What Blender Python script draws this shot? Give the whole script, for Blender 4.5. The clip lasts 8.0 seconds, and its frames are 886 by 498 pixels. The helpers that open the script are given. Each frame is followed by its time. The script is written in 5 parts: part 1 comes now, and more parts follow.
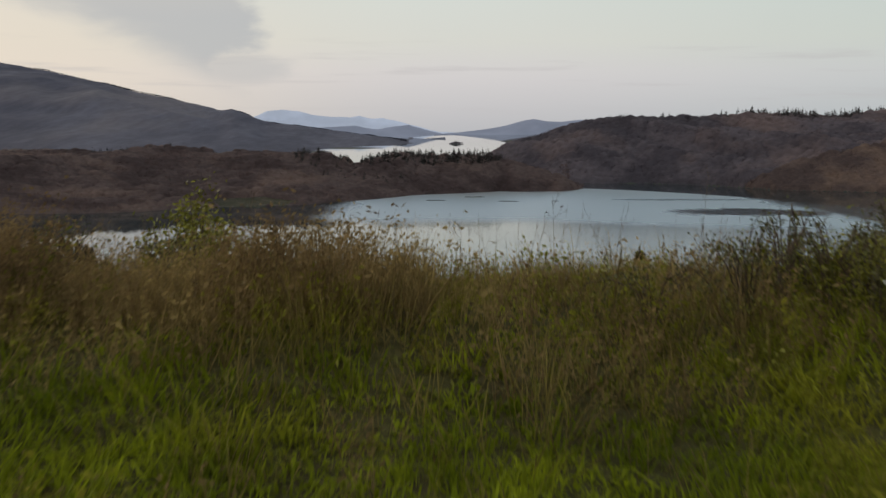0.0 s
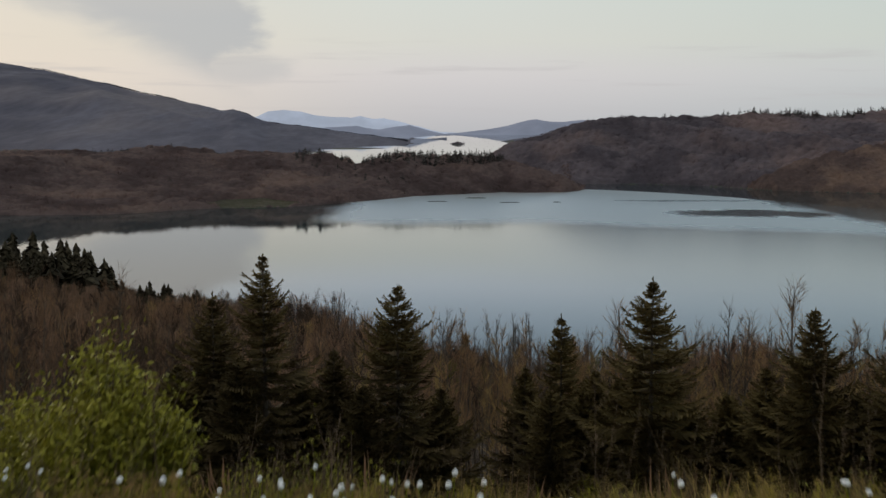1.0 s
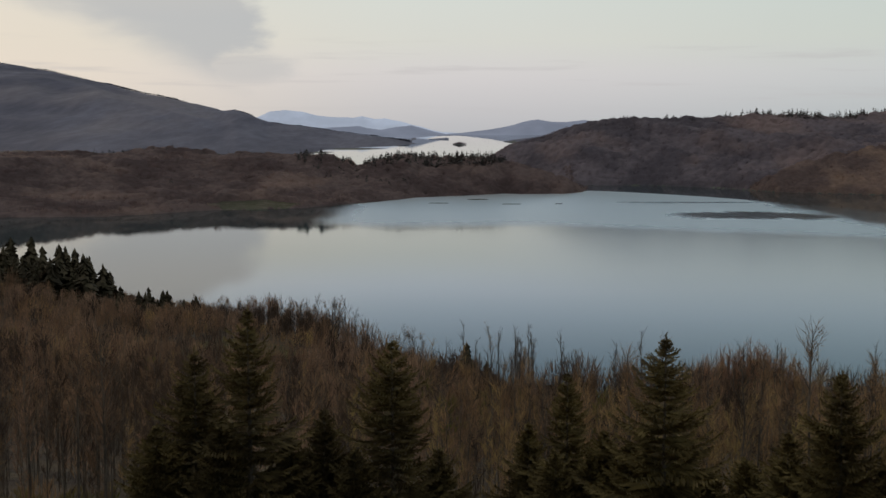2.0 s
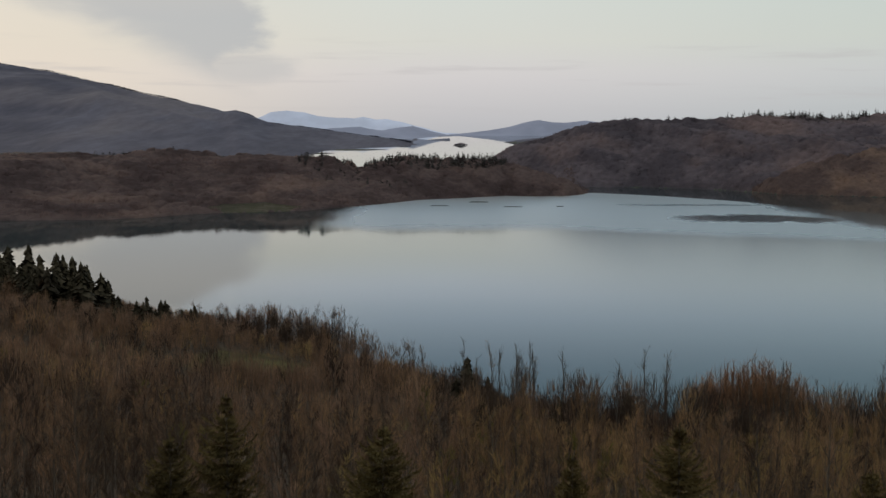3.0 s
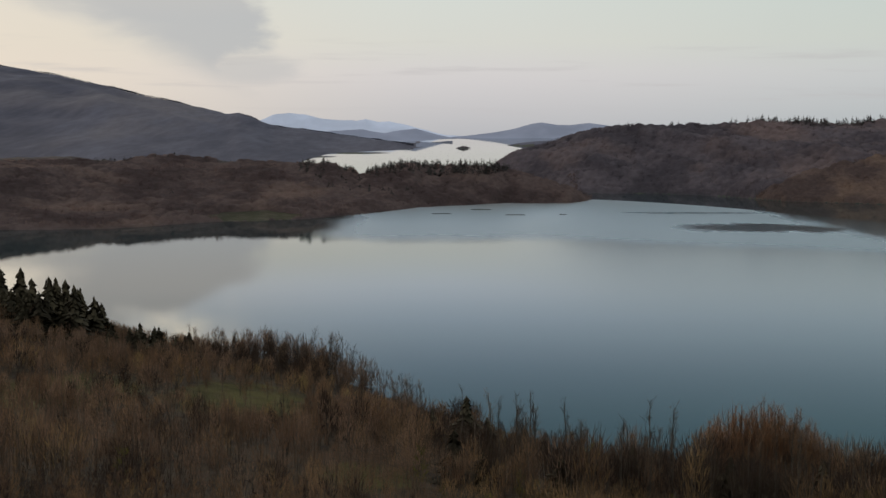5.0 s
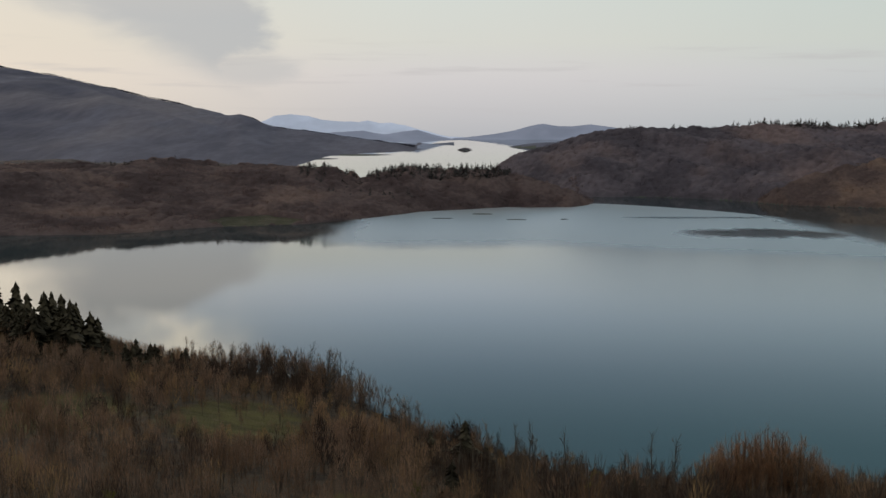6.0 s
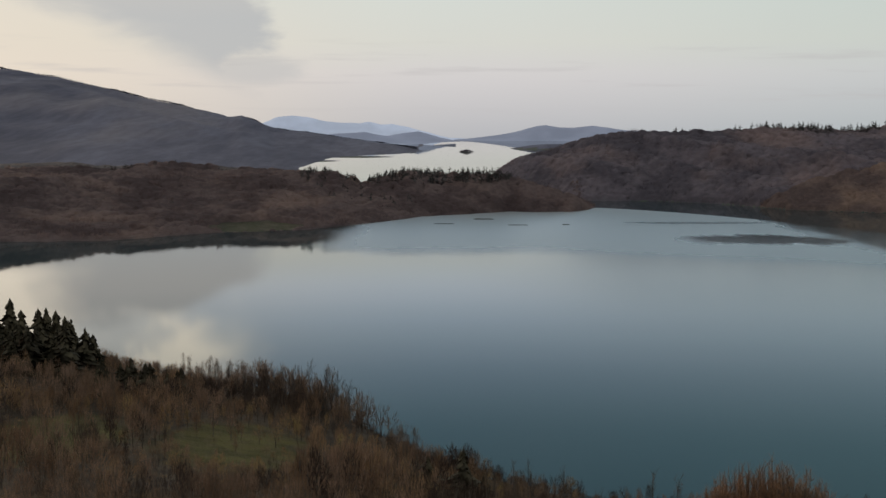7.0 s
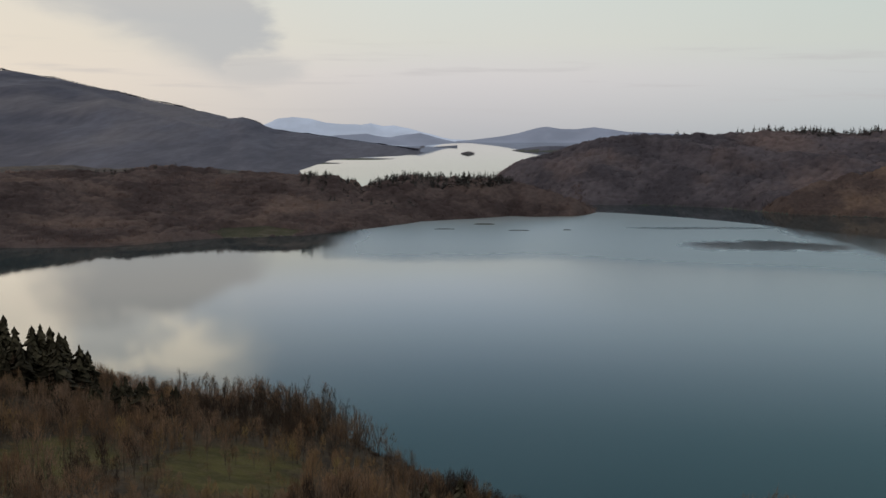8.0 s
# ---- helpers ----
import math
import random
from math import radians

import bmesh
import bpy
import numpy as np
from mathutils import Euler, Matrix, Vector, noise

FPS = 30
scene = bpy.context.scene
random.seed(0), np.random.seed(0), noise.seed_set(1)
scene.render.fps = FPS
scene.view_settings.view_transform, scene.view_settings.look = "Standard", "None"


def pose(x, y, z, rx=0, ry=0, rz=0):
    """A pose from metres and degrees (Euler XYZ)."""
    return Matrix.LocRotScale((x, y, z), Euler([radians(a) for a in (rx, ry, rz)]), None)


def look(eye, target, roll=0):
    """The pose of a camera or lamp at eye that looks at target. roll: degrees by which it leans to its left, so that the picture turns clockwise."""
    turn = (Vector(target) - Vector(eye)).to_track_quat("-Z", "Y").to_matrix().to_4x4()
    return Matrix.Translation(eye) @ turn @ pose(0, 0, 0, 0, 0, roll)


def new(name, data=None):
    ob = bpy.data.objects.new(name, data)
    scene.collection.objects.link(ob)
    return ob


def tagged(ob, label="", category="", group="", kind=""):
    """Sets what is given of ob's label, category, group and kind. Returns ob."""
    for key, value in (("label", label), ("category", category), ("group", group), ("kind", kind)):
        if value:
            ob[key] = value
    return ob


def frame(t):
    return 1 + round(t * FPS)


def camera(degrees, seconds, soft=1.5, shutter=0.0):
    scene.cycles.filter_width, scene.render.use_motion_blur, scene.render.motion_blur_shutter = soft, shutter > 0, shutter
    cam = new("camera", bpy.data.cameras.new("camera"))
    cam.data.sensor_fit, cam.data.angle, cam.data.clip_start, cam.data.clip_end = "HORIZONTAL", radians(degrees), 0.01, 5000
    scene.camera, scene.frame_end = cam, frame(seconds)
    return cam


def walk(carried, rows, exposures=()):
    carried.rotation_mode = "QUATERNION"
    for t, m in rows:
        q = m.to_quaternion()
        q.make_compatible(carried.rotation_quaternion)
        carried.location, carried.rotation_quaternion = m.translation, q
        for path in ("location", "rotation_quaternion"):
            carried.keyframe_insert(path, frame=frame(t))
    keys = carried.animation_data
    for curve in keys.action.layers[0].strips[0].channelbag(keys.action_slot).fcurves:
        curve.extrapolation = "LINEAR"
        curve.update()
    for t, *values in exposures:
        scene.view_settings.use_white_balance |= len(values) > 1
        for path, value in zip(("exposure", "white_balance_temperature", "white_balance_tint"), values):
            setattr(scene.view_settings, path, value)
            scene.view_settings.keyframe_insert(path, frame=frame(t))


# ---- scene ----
# A drone lifts off from a meadow bank and climbs out over a wooded slope and a lake.
# Water level is z = 0, the flight heads along +y.
cam = camera(40.0, 8.0, soft=1.5, shutter=0.4)


def row(t, x, y, z, yaw, down, roll):
    return (t, pose(x, y, 69.83 + z, 90 - down, roll, yaw))


PATH = [
    row(0.0, -0.62, 0.00, 0.00, 0.000, 5.635, 0.0),
    row(0.5, -0.60, 1.66, 0.37, 0.020, 5.635, 0.0),
    row(1.0, -0.57, 3.29, 0.89, 0.067, 5.637, 0.0),
    row(1.5, -0.50, 4.92, 1.63, 0.115, 5.645, 0.0),
    row(3.0, -0.22, 10.30, 4.91, 0.213, 5.650, 0.0),
    row(3.5, -0.05, 12.10, 6.40, 0.245, 5.638, 0.0),
    row(4.0, 0.18, 14.30, 7.95, 0.283, 5.627, 0.0),
    row(4.5, 0.42, 16.62, 9.62, 0.318, 5.622, 0.0),
    row(6.0, 1.35, 23.33, 15.31, 0.434, 5.604, 0.0),
    row(6.5, 1.75, 25.83, 17.60, 0.478, 5.600, 0.0),
    row(7.0, 2.16, 28.35, 19.90, 0.520, 5.597, 0.0),
    row(7.5, 2.57, 31.00, 22.05, 0.564, 5.585, 0.0),
    row(8.0, 2.99, 33.84, 24.10, 0.605, 5.578, 0.0),
]
walk(cam, PATH)


# ---------------------------------------------------------------- node helpers
def nodes_of(tree):
    tree.nodes.clear()
    return tree.nodes, tree.links


def put(nodes, links, kind, inputs=None):
    n = nodes.new(kind)
    for k, v in (inputs or {}).items():
        if isinstance(v, bpy.types.NodeSocket):
            links.new(v, n.inputs[k])
        else:
            n.inputs[k].default_value = v
    return n


class Net:
    """Short ways to write node trees."""

    def __init__(self, tree):
        self.n, self.l = nodes_of(tree)

    def add(self, kind, inputs=None):
        return put(self.n, self.l, kind, inputs)

    def math(self, op, a, b=0.0, clamp=False):
        n = self.add("ShaderNodeMath", {0: a, 1: b})
        n.operation, n.use_clamp = op, clamp
        return n.outputs[0]

    def times(self, vector, factors):
        n = self.add("ShaderNodeVectorMath", {0: vector, 1: factors})
        n.operation = "MULTIPLY"
        return n.outputs[0]

    def step(self, value, lo, hi):
        n = self.add("ShaderNodeMapRange", {"Value": value, "From Min": lo, "From Max": hi})
        n.interpolation_type = "SMOOTHSTEP"
        return n.outputs[0]

    def mix(self, f, a, b):
        n = self.add("ShaderNodeMix")
        n.data_type = "RGBA"
        for sock, v in ((0, f), (6, a), (7, b)):
            if isinstance(v, bpy.types.NodeSocket):
                self.l.new(v, n.inputs[sock])
            else:
                n.inputs[sock].default_value = (*v[:3], 1.0) if isinstance(v, tuple) else v
        return n.outputs[2]

    def noise(self, vector, scale, detail=4.0, rough=0.55, distortion=0.0):
        return self.add("ShaderNodeTexNoise", {"Vector": vector, "Scale": scale, "Detail": detail,
                                               "Roughness": rough, "Distortion": distortion}).outputs[0]


# ---------------------------------------------------------------- world and sun
SUN_AZ, SUN_EL = radians(-38), radians(14)      # low, ahead to the left, behind the cloud
world = bpy.data.worlds.new("evening_sky")
scene.world = world
world.use_nodes = True


def sky(tree):
    k = Net(tree)
    d = k.add("ShaderNodeTexCoord").outputs["Generated"]
    xyz = k.add("ShaderNodeSeparateXYZ", {0: d})
    y = k.math("MAXIMUM", xyz.outputs[1], 0.02)
    u = k.math("DIVIDE", xyz.outputs[0], y)
    v = xyz.outputs[2]
    uv = k.add("ShaderNodeCombineXYZ", {0: u, 1: k.math("MULTIPLY", v, 2.6), 2: 0.0}).outputs[0]
    # overcast sheet: pale at the horizon, bluer and darker above, bright at the zenith
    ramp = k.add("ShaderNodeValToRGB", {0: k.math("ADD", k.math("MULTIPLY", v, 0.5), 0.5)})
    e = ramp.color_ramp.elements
    # unseen bands added to tone the lake's mirror; unseen zenith raised to light land
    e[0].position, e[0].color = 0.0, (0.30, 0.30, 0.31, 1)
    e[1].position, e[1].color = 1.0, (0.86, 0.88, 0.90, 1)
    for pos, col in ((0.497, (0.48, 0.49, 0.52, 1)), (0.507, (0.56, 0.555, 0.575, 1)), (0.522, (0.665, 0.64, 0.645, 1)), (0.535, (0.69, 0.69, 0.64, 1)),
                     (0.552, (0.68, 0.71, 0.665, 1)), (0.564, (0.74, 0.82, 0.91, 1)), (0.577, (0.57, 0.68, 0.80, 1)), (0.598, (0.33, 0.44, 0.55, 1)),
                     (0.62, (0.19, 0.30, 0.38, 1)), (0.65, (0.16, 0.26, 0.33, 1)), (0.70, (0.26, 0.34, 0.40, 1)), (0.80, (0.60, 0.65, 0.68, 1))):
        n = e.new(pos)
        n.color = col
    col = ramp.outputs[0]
    col = k.mix(k.math("MULTIPLY", k.step(u, 0.0, 0.42), 0.20), col, (0.28, 0.46, 0.45))
    # warm glow towards the hidden sun
    warm = k.step(u, 0.02, -0.40)
    low = k.step(v, 0.30, 0.02)
    col = k.mix(k.math("MULTIPLY", k.math("MULTIPLY", warm, low), 0.80), col, (0.84, 0.73, 0.60))
    # cloud bank, upper left, wider and higher than the picture
    n1 = k.noise(uv, 7.0, 5.0, 0.55, 0.4)
    n2 = k.noise(uv, 24.0, 4.0, 0.6)
    wob = k.math("MULTIPLY", k.math("SUBTRACT", n1, 0.5), 0.14)
    wob2 = k.math("MULTIPLY", k.math("SUBTRACT", n2, 0.5), 0.05)
    high = k.math("MULTIPLY", k.step(v, 0.11, 0.17), 0.09)
    side = k.math("ADD", k.math("ADD", u, high), k.math("ADD", wob, wob2))
    edge_r = k.step(side, -0.148, -0.182)
    wide = k.math("MULTIPLY", k.step(v, 0.080, 0.115), 0.20)
    edge_l = k.step(k.math("ADD", k.math("ADD", u, wide), wob), -0.35, -0.22)
    lower = k.step(k.math("ADD", k.math("ADD", v, k.math("MULTIPLY", k.math("ADD", u, 0.19), 0.40)), k.math("MULTIPLY", wob, 0.35)), 0.030, 0.062)
    upper = k.step(k.math("ADD", v, wob2), 0.165, 0.138)
    cloud = k.math("MULTIPLY", k.math("MULTIPLY", edge_r, edge_l), k.math("MULTIPLY", lower, upper))
    lu, lv = k.math("DIVIDE", k.math("ADD", u, k.math("ADD", wob2, 0.163)), 0.042), k.math("DIVIDE", k.math("SUBTRACT", v, 0.048), 0.013)
    lump = k.math("MULTIPLY", k.step(k.math("ADD", k.math("MULTIPLY", lu, lu), k.math("MULTIPLY", lv, lv)), 1.5, 0.1), 0.6)
    col = k.mix(k.math("MULTIPLY", k.math("MAXIMUM", cloud, lump), 0.85), col, k.mix(k.step(v, 0.085, 0.13), (0.47, 0.485, 0.505), (0.56, 0.532, 0.505)))
    # the lit rim above the cloud
    rim = k.math("MULTIPLY", k.math("MULTIPLY", k.step(k.math("ADD", v, wob2), 0.138, 0.165), k.step(v, 0.24, 0.18)), k.math("MULTIPLY", k.step(k.math("ADD", u, wob), -0.14, -0.22), k.step(u, -0.60, -0.40)))
    rim = k.math("MULTIPLY", rim, k.math("ADD", k.math("MULTIPLY", k.step(k.noise(uv, 13.0, 4.0, 0.6, 0.6), 0.40, 0.60), 0.65), 0.35))
    col = k.mix(k.math("MULTIPLY", rim, 0.95), col, (1.50, 1.35, 1.10))
    # glowing patch added just above the view, at left, to brighten the bay's reflection
    unseen_left_glow = k.math("MULTIPLY", k.step(k.math("ADD", u, wob), -0.305, -0.36), k.math("MULTIPLY", k.step(v, 0.101, 0.112), k.step(v, 0.24, 0.18)))
    col = k.mix(k.math("MULTIPLY", unseen_left_glow, 0.8), col, (1.6, 1.40, 1.12))
    # thin streaks
    st = k.add("ShaderNodeCombineXYZ", {0: k.math("MULTIPLY", u, 4.0), 1: k.math("MULTIPLY", v, 60.0), 2: 3.0}).outputs[0]
    s = k.step(k.noise(st, 1.6, 4.0, 0.55), 0.55, 0.75)
    band = k.math("MULTIPLY", k.step(v, 0.005, 0.03), k.step(v, 0.085, 0.05))
    col = k.mix(k.math("MULTIPLY", k.math("MULTIPLY", s, band), 0.45), col, (0.50, 0.48, 0.49))
    big = k.step(k.noise(uv, 2.2, 4.0, 0.5), 0.35, 0.75)
    col = k.mix(k.math("MULTIPLY", big, 0.10), col, (0.45, 0.48, 0.50))
    clear = k.add("ShaderNodeTexSky")
    clear.sky_type, clear.sun_disc, clear.sun_elevation, clear.sun_rotation = "NISHITA", False, SUN_EL, SUN_AZ
    b1 = k.add("ShaderNodeBackground", {0: clear.outputs[0], 1: 0.05})
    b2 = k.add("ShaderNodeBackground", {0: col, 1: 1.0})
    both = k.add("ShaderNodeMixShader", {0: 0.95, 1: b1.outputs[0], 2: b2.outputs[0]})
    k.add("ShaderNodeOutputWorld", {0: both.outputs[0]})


sky(world.node_tree)
sun_data = bpy.data.lights.new("sun", "SUN")
sun_data.energy, sun_data.angle, sun_data.color = 0.8, radians(20), (1.0, 0.88, 0.74)
sun = new("sun", sun_data)
toward = Vector((math.sin(SUN_AZ) * math.cos(SUN_EL), math.cos(SUN_AZ) * math.cos(SUN_EL), math.sin(SUN_EL)))
sun.matrix_world = look(toward * 500, (0, 0, 0))


# ---------------------------------------------------------------- materials
def material(name, dark, light, scale=3.0, rough=0.9, bump=0.0, bump_scale=20.0, big=0.12, island=0.0, spec=0.2):
    """Two colours mixed by coarse and fine noise, with bump; island varies the value from piece to piece."""
    m = bpy.data.materials.new(name)
    m.use_nodes = True
    k = Net(m.node_tree)
    p = k.add("ShaderNodeNewGeometry").outputs["Position"]
    a, b = k.noise(p, scale, 5.0, 0.6), k.noise(p, scale * big, 3.0, 0.5)
    f = k.step(k.math("ADD", k.math("MULTIPLY", a, 0.55), k.math("MULTIPLY", b, 0.45)), 0.36, 0.64)
    col = k.mix(f, dark, light)
    if island:
        r = k.add("ShaderNodeNewGeometry").outputs["Random Per Island"]
        hsv = k.add("ShaderNodeHueSaturation", {"Color": col, "Saturation": 1.0, "Value": k.math("ADD", k.math("MULTIPLY", r, 2 * island), 1 - island)})
        col = hsv.outputs[0]
    s = k.add("ShaderNodeBsdfPrincipled", {"Base Color": col, "Roughness": rough, "Specular IOR Level": spec})
    if bump:
        h = k.noise(p, bump_scale, 4.0, 0.6)
        k.l.new(k.add("ShaderNodeBump", {"Height": h, "Strength": bump, "Distance": 1.0 / bump_scale}).outputs[0], s.inputs["Normal"])
    k.add("ShaderNodeOutputMaterial", {0: s.outputs[0]})
    return m


def woodland(name, dark, mid, red, size, island, rough=0.9, bump=0.0, bump_scale=0.3, stretch=(1.0, 0.7, 1.6), crowns=0.14):
    """Leafless woodland: grey-brown, brown and reddish stands that run into one another."""
    m = bpy.data.materials.new(name)
    m.use_nodes = True
    k = Net(m.node_tree)
    g = k.add("ShaderNodeNewGeometry")
    p = k.times(g.outputs["Position"], stretch)
    a = k.step(k.noise(p, 1.0 / size, 5.0, 0.6, 0.15), 0.40, 0.62)
    b = k.step(k.noise(k.times(p, (1.0, 1.0, 0.4)), 0.45 / size, 4.0, 0.55, 0.2), 0.50, 0.66)
    col = k.mix(b, k.mix(a, dark, mid), red)
    fine = k.noise(p, 9.0 / size, 3.0, 0.6)
    r = k.math("ADD", k.math("MULTIPLY", g.outputs["Random Per Island"], 2 * island), 1 - island) if island else 1.0
    val = k.math("MULTIPLY", r, k.math("ADD", k.math("MULTIPLY", k.step(fine, 0.28, 0.72), 2 * crowns), 1 - crowns))
    col = k.add("ShaderNodeHueSaturation", {"Color": col, "Saturation": 1.0, "Value": val}).outputs[0]
    s = k.add("ShaderNodeBsdfPrincipled", {"Base Color": col, "Roughness": rough, "Specular IOR Level": 0.1})
    if bump:
        h = k.noise(g.outputs["Position"], bump_scale, 5.0, 0.65)
        k.l.new(k.add("ShaderNodeBump", {"Height": h, "Strength": bump, "Distance": 2.0 / bump_scale}).outputs[0], s.inputs["Normal"])
    if island:
        thin = k.add("ShaderNodeBsdfTranslucent", {"Color": col})
        s = k.add("ShaderNodeMixShader", {0: 0.5, 1: s.outputs[0], 2: thin.outputs[0]})
    k.add("ShaderNodeOutputMaterial", {0: s.outputs[0]})
    return m


def patched(name, base, patch, ellipses, size, soft, start=None):
    """Bare woodland floor or scrub with irregular open patches of grass: (x, y, half width, half depth)."""
    m = bpy.data.materials.new(name)
    m.use_nodes = True
    k = Net(m.node_tree)
    p = k.add("ShaderNodeNewGeometry").outputs["Position"]
    xyz = k.add("ShaderNodeSeparateXYZ", {0: p})
    n = k.noise(k.times(p, (1.0, 1.0, 0.0)), 1.0 / size, 5.0, 0.65, 0.5)
    wob = k.math("MULTIPLY", k.math("SUBTRACT", n, 0.5), soft)

    def tone(cols):
        a = k.step(k.noise(p, 0.8 / size, 5.0, 0.62, 0.5), 0.38, 0.64)
        b = k.step(k.noise(p, 4.0 / size, 4.0, 0.6), 0.45, 0.70)
        return k.mix(b, k.mix(a, cols[0], cols[1]), cols[2])

    mask = None
    for x, y, rx, ry in ellipses:
        ex, ey = k.math("DIVIDE", k.math("SUBTRACT", xyz.outputs[0], x), rx), k.math("DIVIDE", k.math("SUBTRACT", xyz.outputs[1], y), ry)
        e = k.step(k.math("ADD", k.math("ADD", k.math("MULTIPLY", ex, ex), k.math("MULTIPLY", ey, ey)), wob), 1.5, 0.3)
        mask = e if mask is None else k.math("MAXIMUM", mask, e)
    if start:
        mask = k.math("MAXIMUM", mask, k.step(k.math("ADD", xyz.outputs[1], k.math("MULTIPLY", wob, start[1])), start[0] + 6, start[0] - 3))
    col = k.mix(mask, tone(base), tone(patch))
    h = k.noise(p, 8.0 / size, 5.0, 0.65)
    bump = k.add("ShaderNodeBump", {"Height": h, "Strength": 0.8, "Distance": 0.25 * size})
    b = k.add("ShaderNodeBsdfPrincipled", {"Base Color": col, "Roughness": 0.95, "Specular IOR Level": 0.1, "Normal": bump.outputs[0]})
    k.add("ShaderNodeOutputMaterial", {0: b.outputs[0]})
    return m


M_SLOPE = patched("slope_ground", ((0.042, 0.031, 0.023), (0.080, 0.057, 0.040), (0.098, 0.074, 0.046)), ((0.062, 0.054, 0.018), (0.112, 0.097, 0.031), (0.106, 0.082, 0.040)),
                  ((-48, 302, 17, 34), (-89, 296, 17, 34), (-12, 205, 9, 14), (50, 178, 14, 8)), 9.0, 3.0, (15.0, 3.0))
M_HILL = patched("hillside_scrub", ((0.078, 0.064, 0.062), (0.108, 0.086, 0.080), (0.130, 0.098, 0.084)), ((0.060, 0.056, 0.034), (0.084, 0.074, 0.044), (0.115, 0.094, 0.068)),
                 ((-178, 1128, 58, 36), (-95, 1222, 26, 20), (-330, 1090, 30, 22)), 70.0, 3.2)
# the mountain's blue-grey is distance haze painted into the base colour
M_MOUNT_HAZED = woodland("hazed_wooded_mountain", (0.066, 0.062, 0.083), (0.100, 0.094, 0.120), (0.120, 0.105, 0.120), 210.0, 0.0, bump=0.12, bump_scale=0.03, stretch=(1.2, 0.20, 0.60), crowns=0.13)
M_BED = material("lake_bed", (0.05, 0.05, 0.04), (0.08, 0.08, 0.06), 0.1)
M_BARK = material("grey_brown_bark", (0.050, 0.038, 0.029), (0.120, 0.092, 0.068), 4.0, bump=0.6, bump_scale=14)
M_TWIG = woodland("bare_twigs", (0.125, 0.074, 0.046), (0.201, 0.121, 0.072), (0.239, 0.148, 0.079), 14.0, 0.22)
M_TWIG_GREY = woodland("greyish_bare_twigs", (0.155, 0.097, 0.066), (0.233, 0.148, 0.099), (0.254, 0.156, 0.098), 14.0, 0.2)
M_TWIG_OCHRE = woodland("ochre_bare_twigs", (0.185, 0.112, 0.057), (0.276, 0.172, 0.083), (0.265, 0.190, 0.075), 14.0, 0.22)
M_TWIG_DARK = woodland("dark_bare_twigs", (0.036, 0.024, 0.018), (0.060, 0.041, 0.030), (0.074, 0.049, 0.033), 14.0, 0.2)
# woods across the lake: their browns lightened and purpled to stand in for haze
M_WOOD_WARM_HAZED = woodland("headland_woods", (0.101, 0.069, 0.066), (0.176, 0.123, 0.113), (0.244, 0.164, 0.138), 48.0, 0.10, bump=0.2, bump_scale=0.4, crowns=0.16)
M_WOOD_GREY_HAZED = woodland("hillside_woods", (0.105, 0.087, 0.099), (0.175, 0.142, 0.155), (0.233, 0.167, 0.159), 75.0, 0.10, bump=0.2, bump_scale=0.4, crowns=0.16)
M_WOOD_RUST_HAZED = woodland("spur_woods", (0.122, 0.084, 0.076), (0.185, 0.125, 0.106), (0.252, 0.164, 0.123), 40.0, 0.10, bump=0.2, bump_scale=0.4, crowns=0.16)
# skyline trees carry the same painted haze as the mountain
M_MOUNT_WOOD_HAZED = woodland("mountain_woods", (0.052, 0.052, 0.068), (0.078, 0.076, 0.096), (0.092, 0.084, 0.098), 300.0, 0.10, stretch=(1.0, 0.12, 0.55))
M_NEEDLE = material("fir_needles", (0.052, 0.036, 0.015), (0.116, 0.082, 0.029), 1.2, rough=0.75, island=0.4, spec=0.1)
M_SPRUCE = material("far_spruce_needles", (0.030, 0.024, 0.015), (0.064, 0.051, 0.030), 0.3, island=0.3, spec=0.1)
# spruce needles again, paler and greyer: haze put into the colour
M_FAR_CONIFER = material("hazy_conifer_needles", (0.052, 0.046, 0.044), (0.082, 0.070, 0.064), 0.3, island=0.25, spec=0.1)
M_LEAF = material("young_yellow_green_leaves", (0.125, 0.122, 0.012), (0.29, 0.255, 0.030), 3.0, rough=0.6, island=0.35)
M_GRASS = woodland("green_grass_blades", (0.150, 0.178, 0.008), (0.300, 0.325, 0.014), (0.330, 0.295, 0.028), 0.9, 0.35, rough=0.7)
M_DRY = woodland("dry_grass_blades", (0.180, 0.124, 0.046), (0.330, 0.238, 0.084), (0.230, 0.182, 0.040), 1.1, 0.35, rough=0.8)
M_STEM = material("dry_brown_stems", (0.060, 0.038, 0.026), (0.16, 0.11, 0.070), 3.0, island=0.3)
M_BRAMBLE = material("bramble_leaves", (0.060, 0.048, 0.018), (0.125, 0.115, 0.030), 4.0, rough=0.6, island=0.4)
M_HERB = woodland("olive_spring_growth", (0.075, 0.070, 0.018), (0.130, 0.118, 0.026), (0.150, 0.110, 0.045), 6.0, 0.3)
M_WILLOW = woodland("willow_twigs", (0.218, 0.116, 0.065), (0.291, 0.157, 0.086), (0.319, 0.181, 0.094), 9.0, 0.2)
M_DEADHERB = woodland("withered_herbs", (0.165, 0.106, 0.048), (0.300, 0.200, 0.086), (0.350, 0.248, 0.088), 0.8, 0.35)
M_OLIVE = woodland("olive_herbs", (0.130, 0.126, 0.014), (0.235, 0.218, 0.024), (0.275, 0.215, 0.036), 0.8, 0.35)
M_CLOCK = material("white_seed_heads", (0.80, 0.79, 0.76), (0.88, 0.87, 0.85), 60.0)


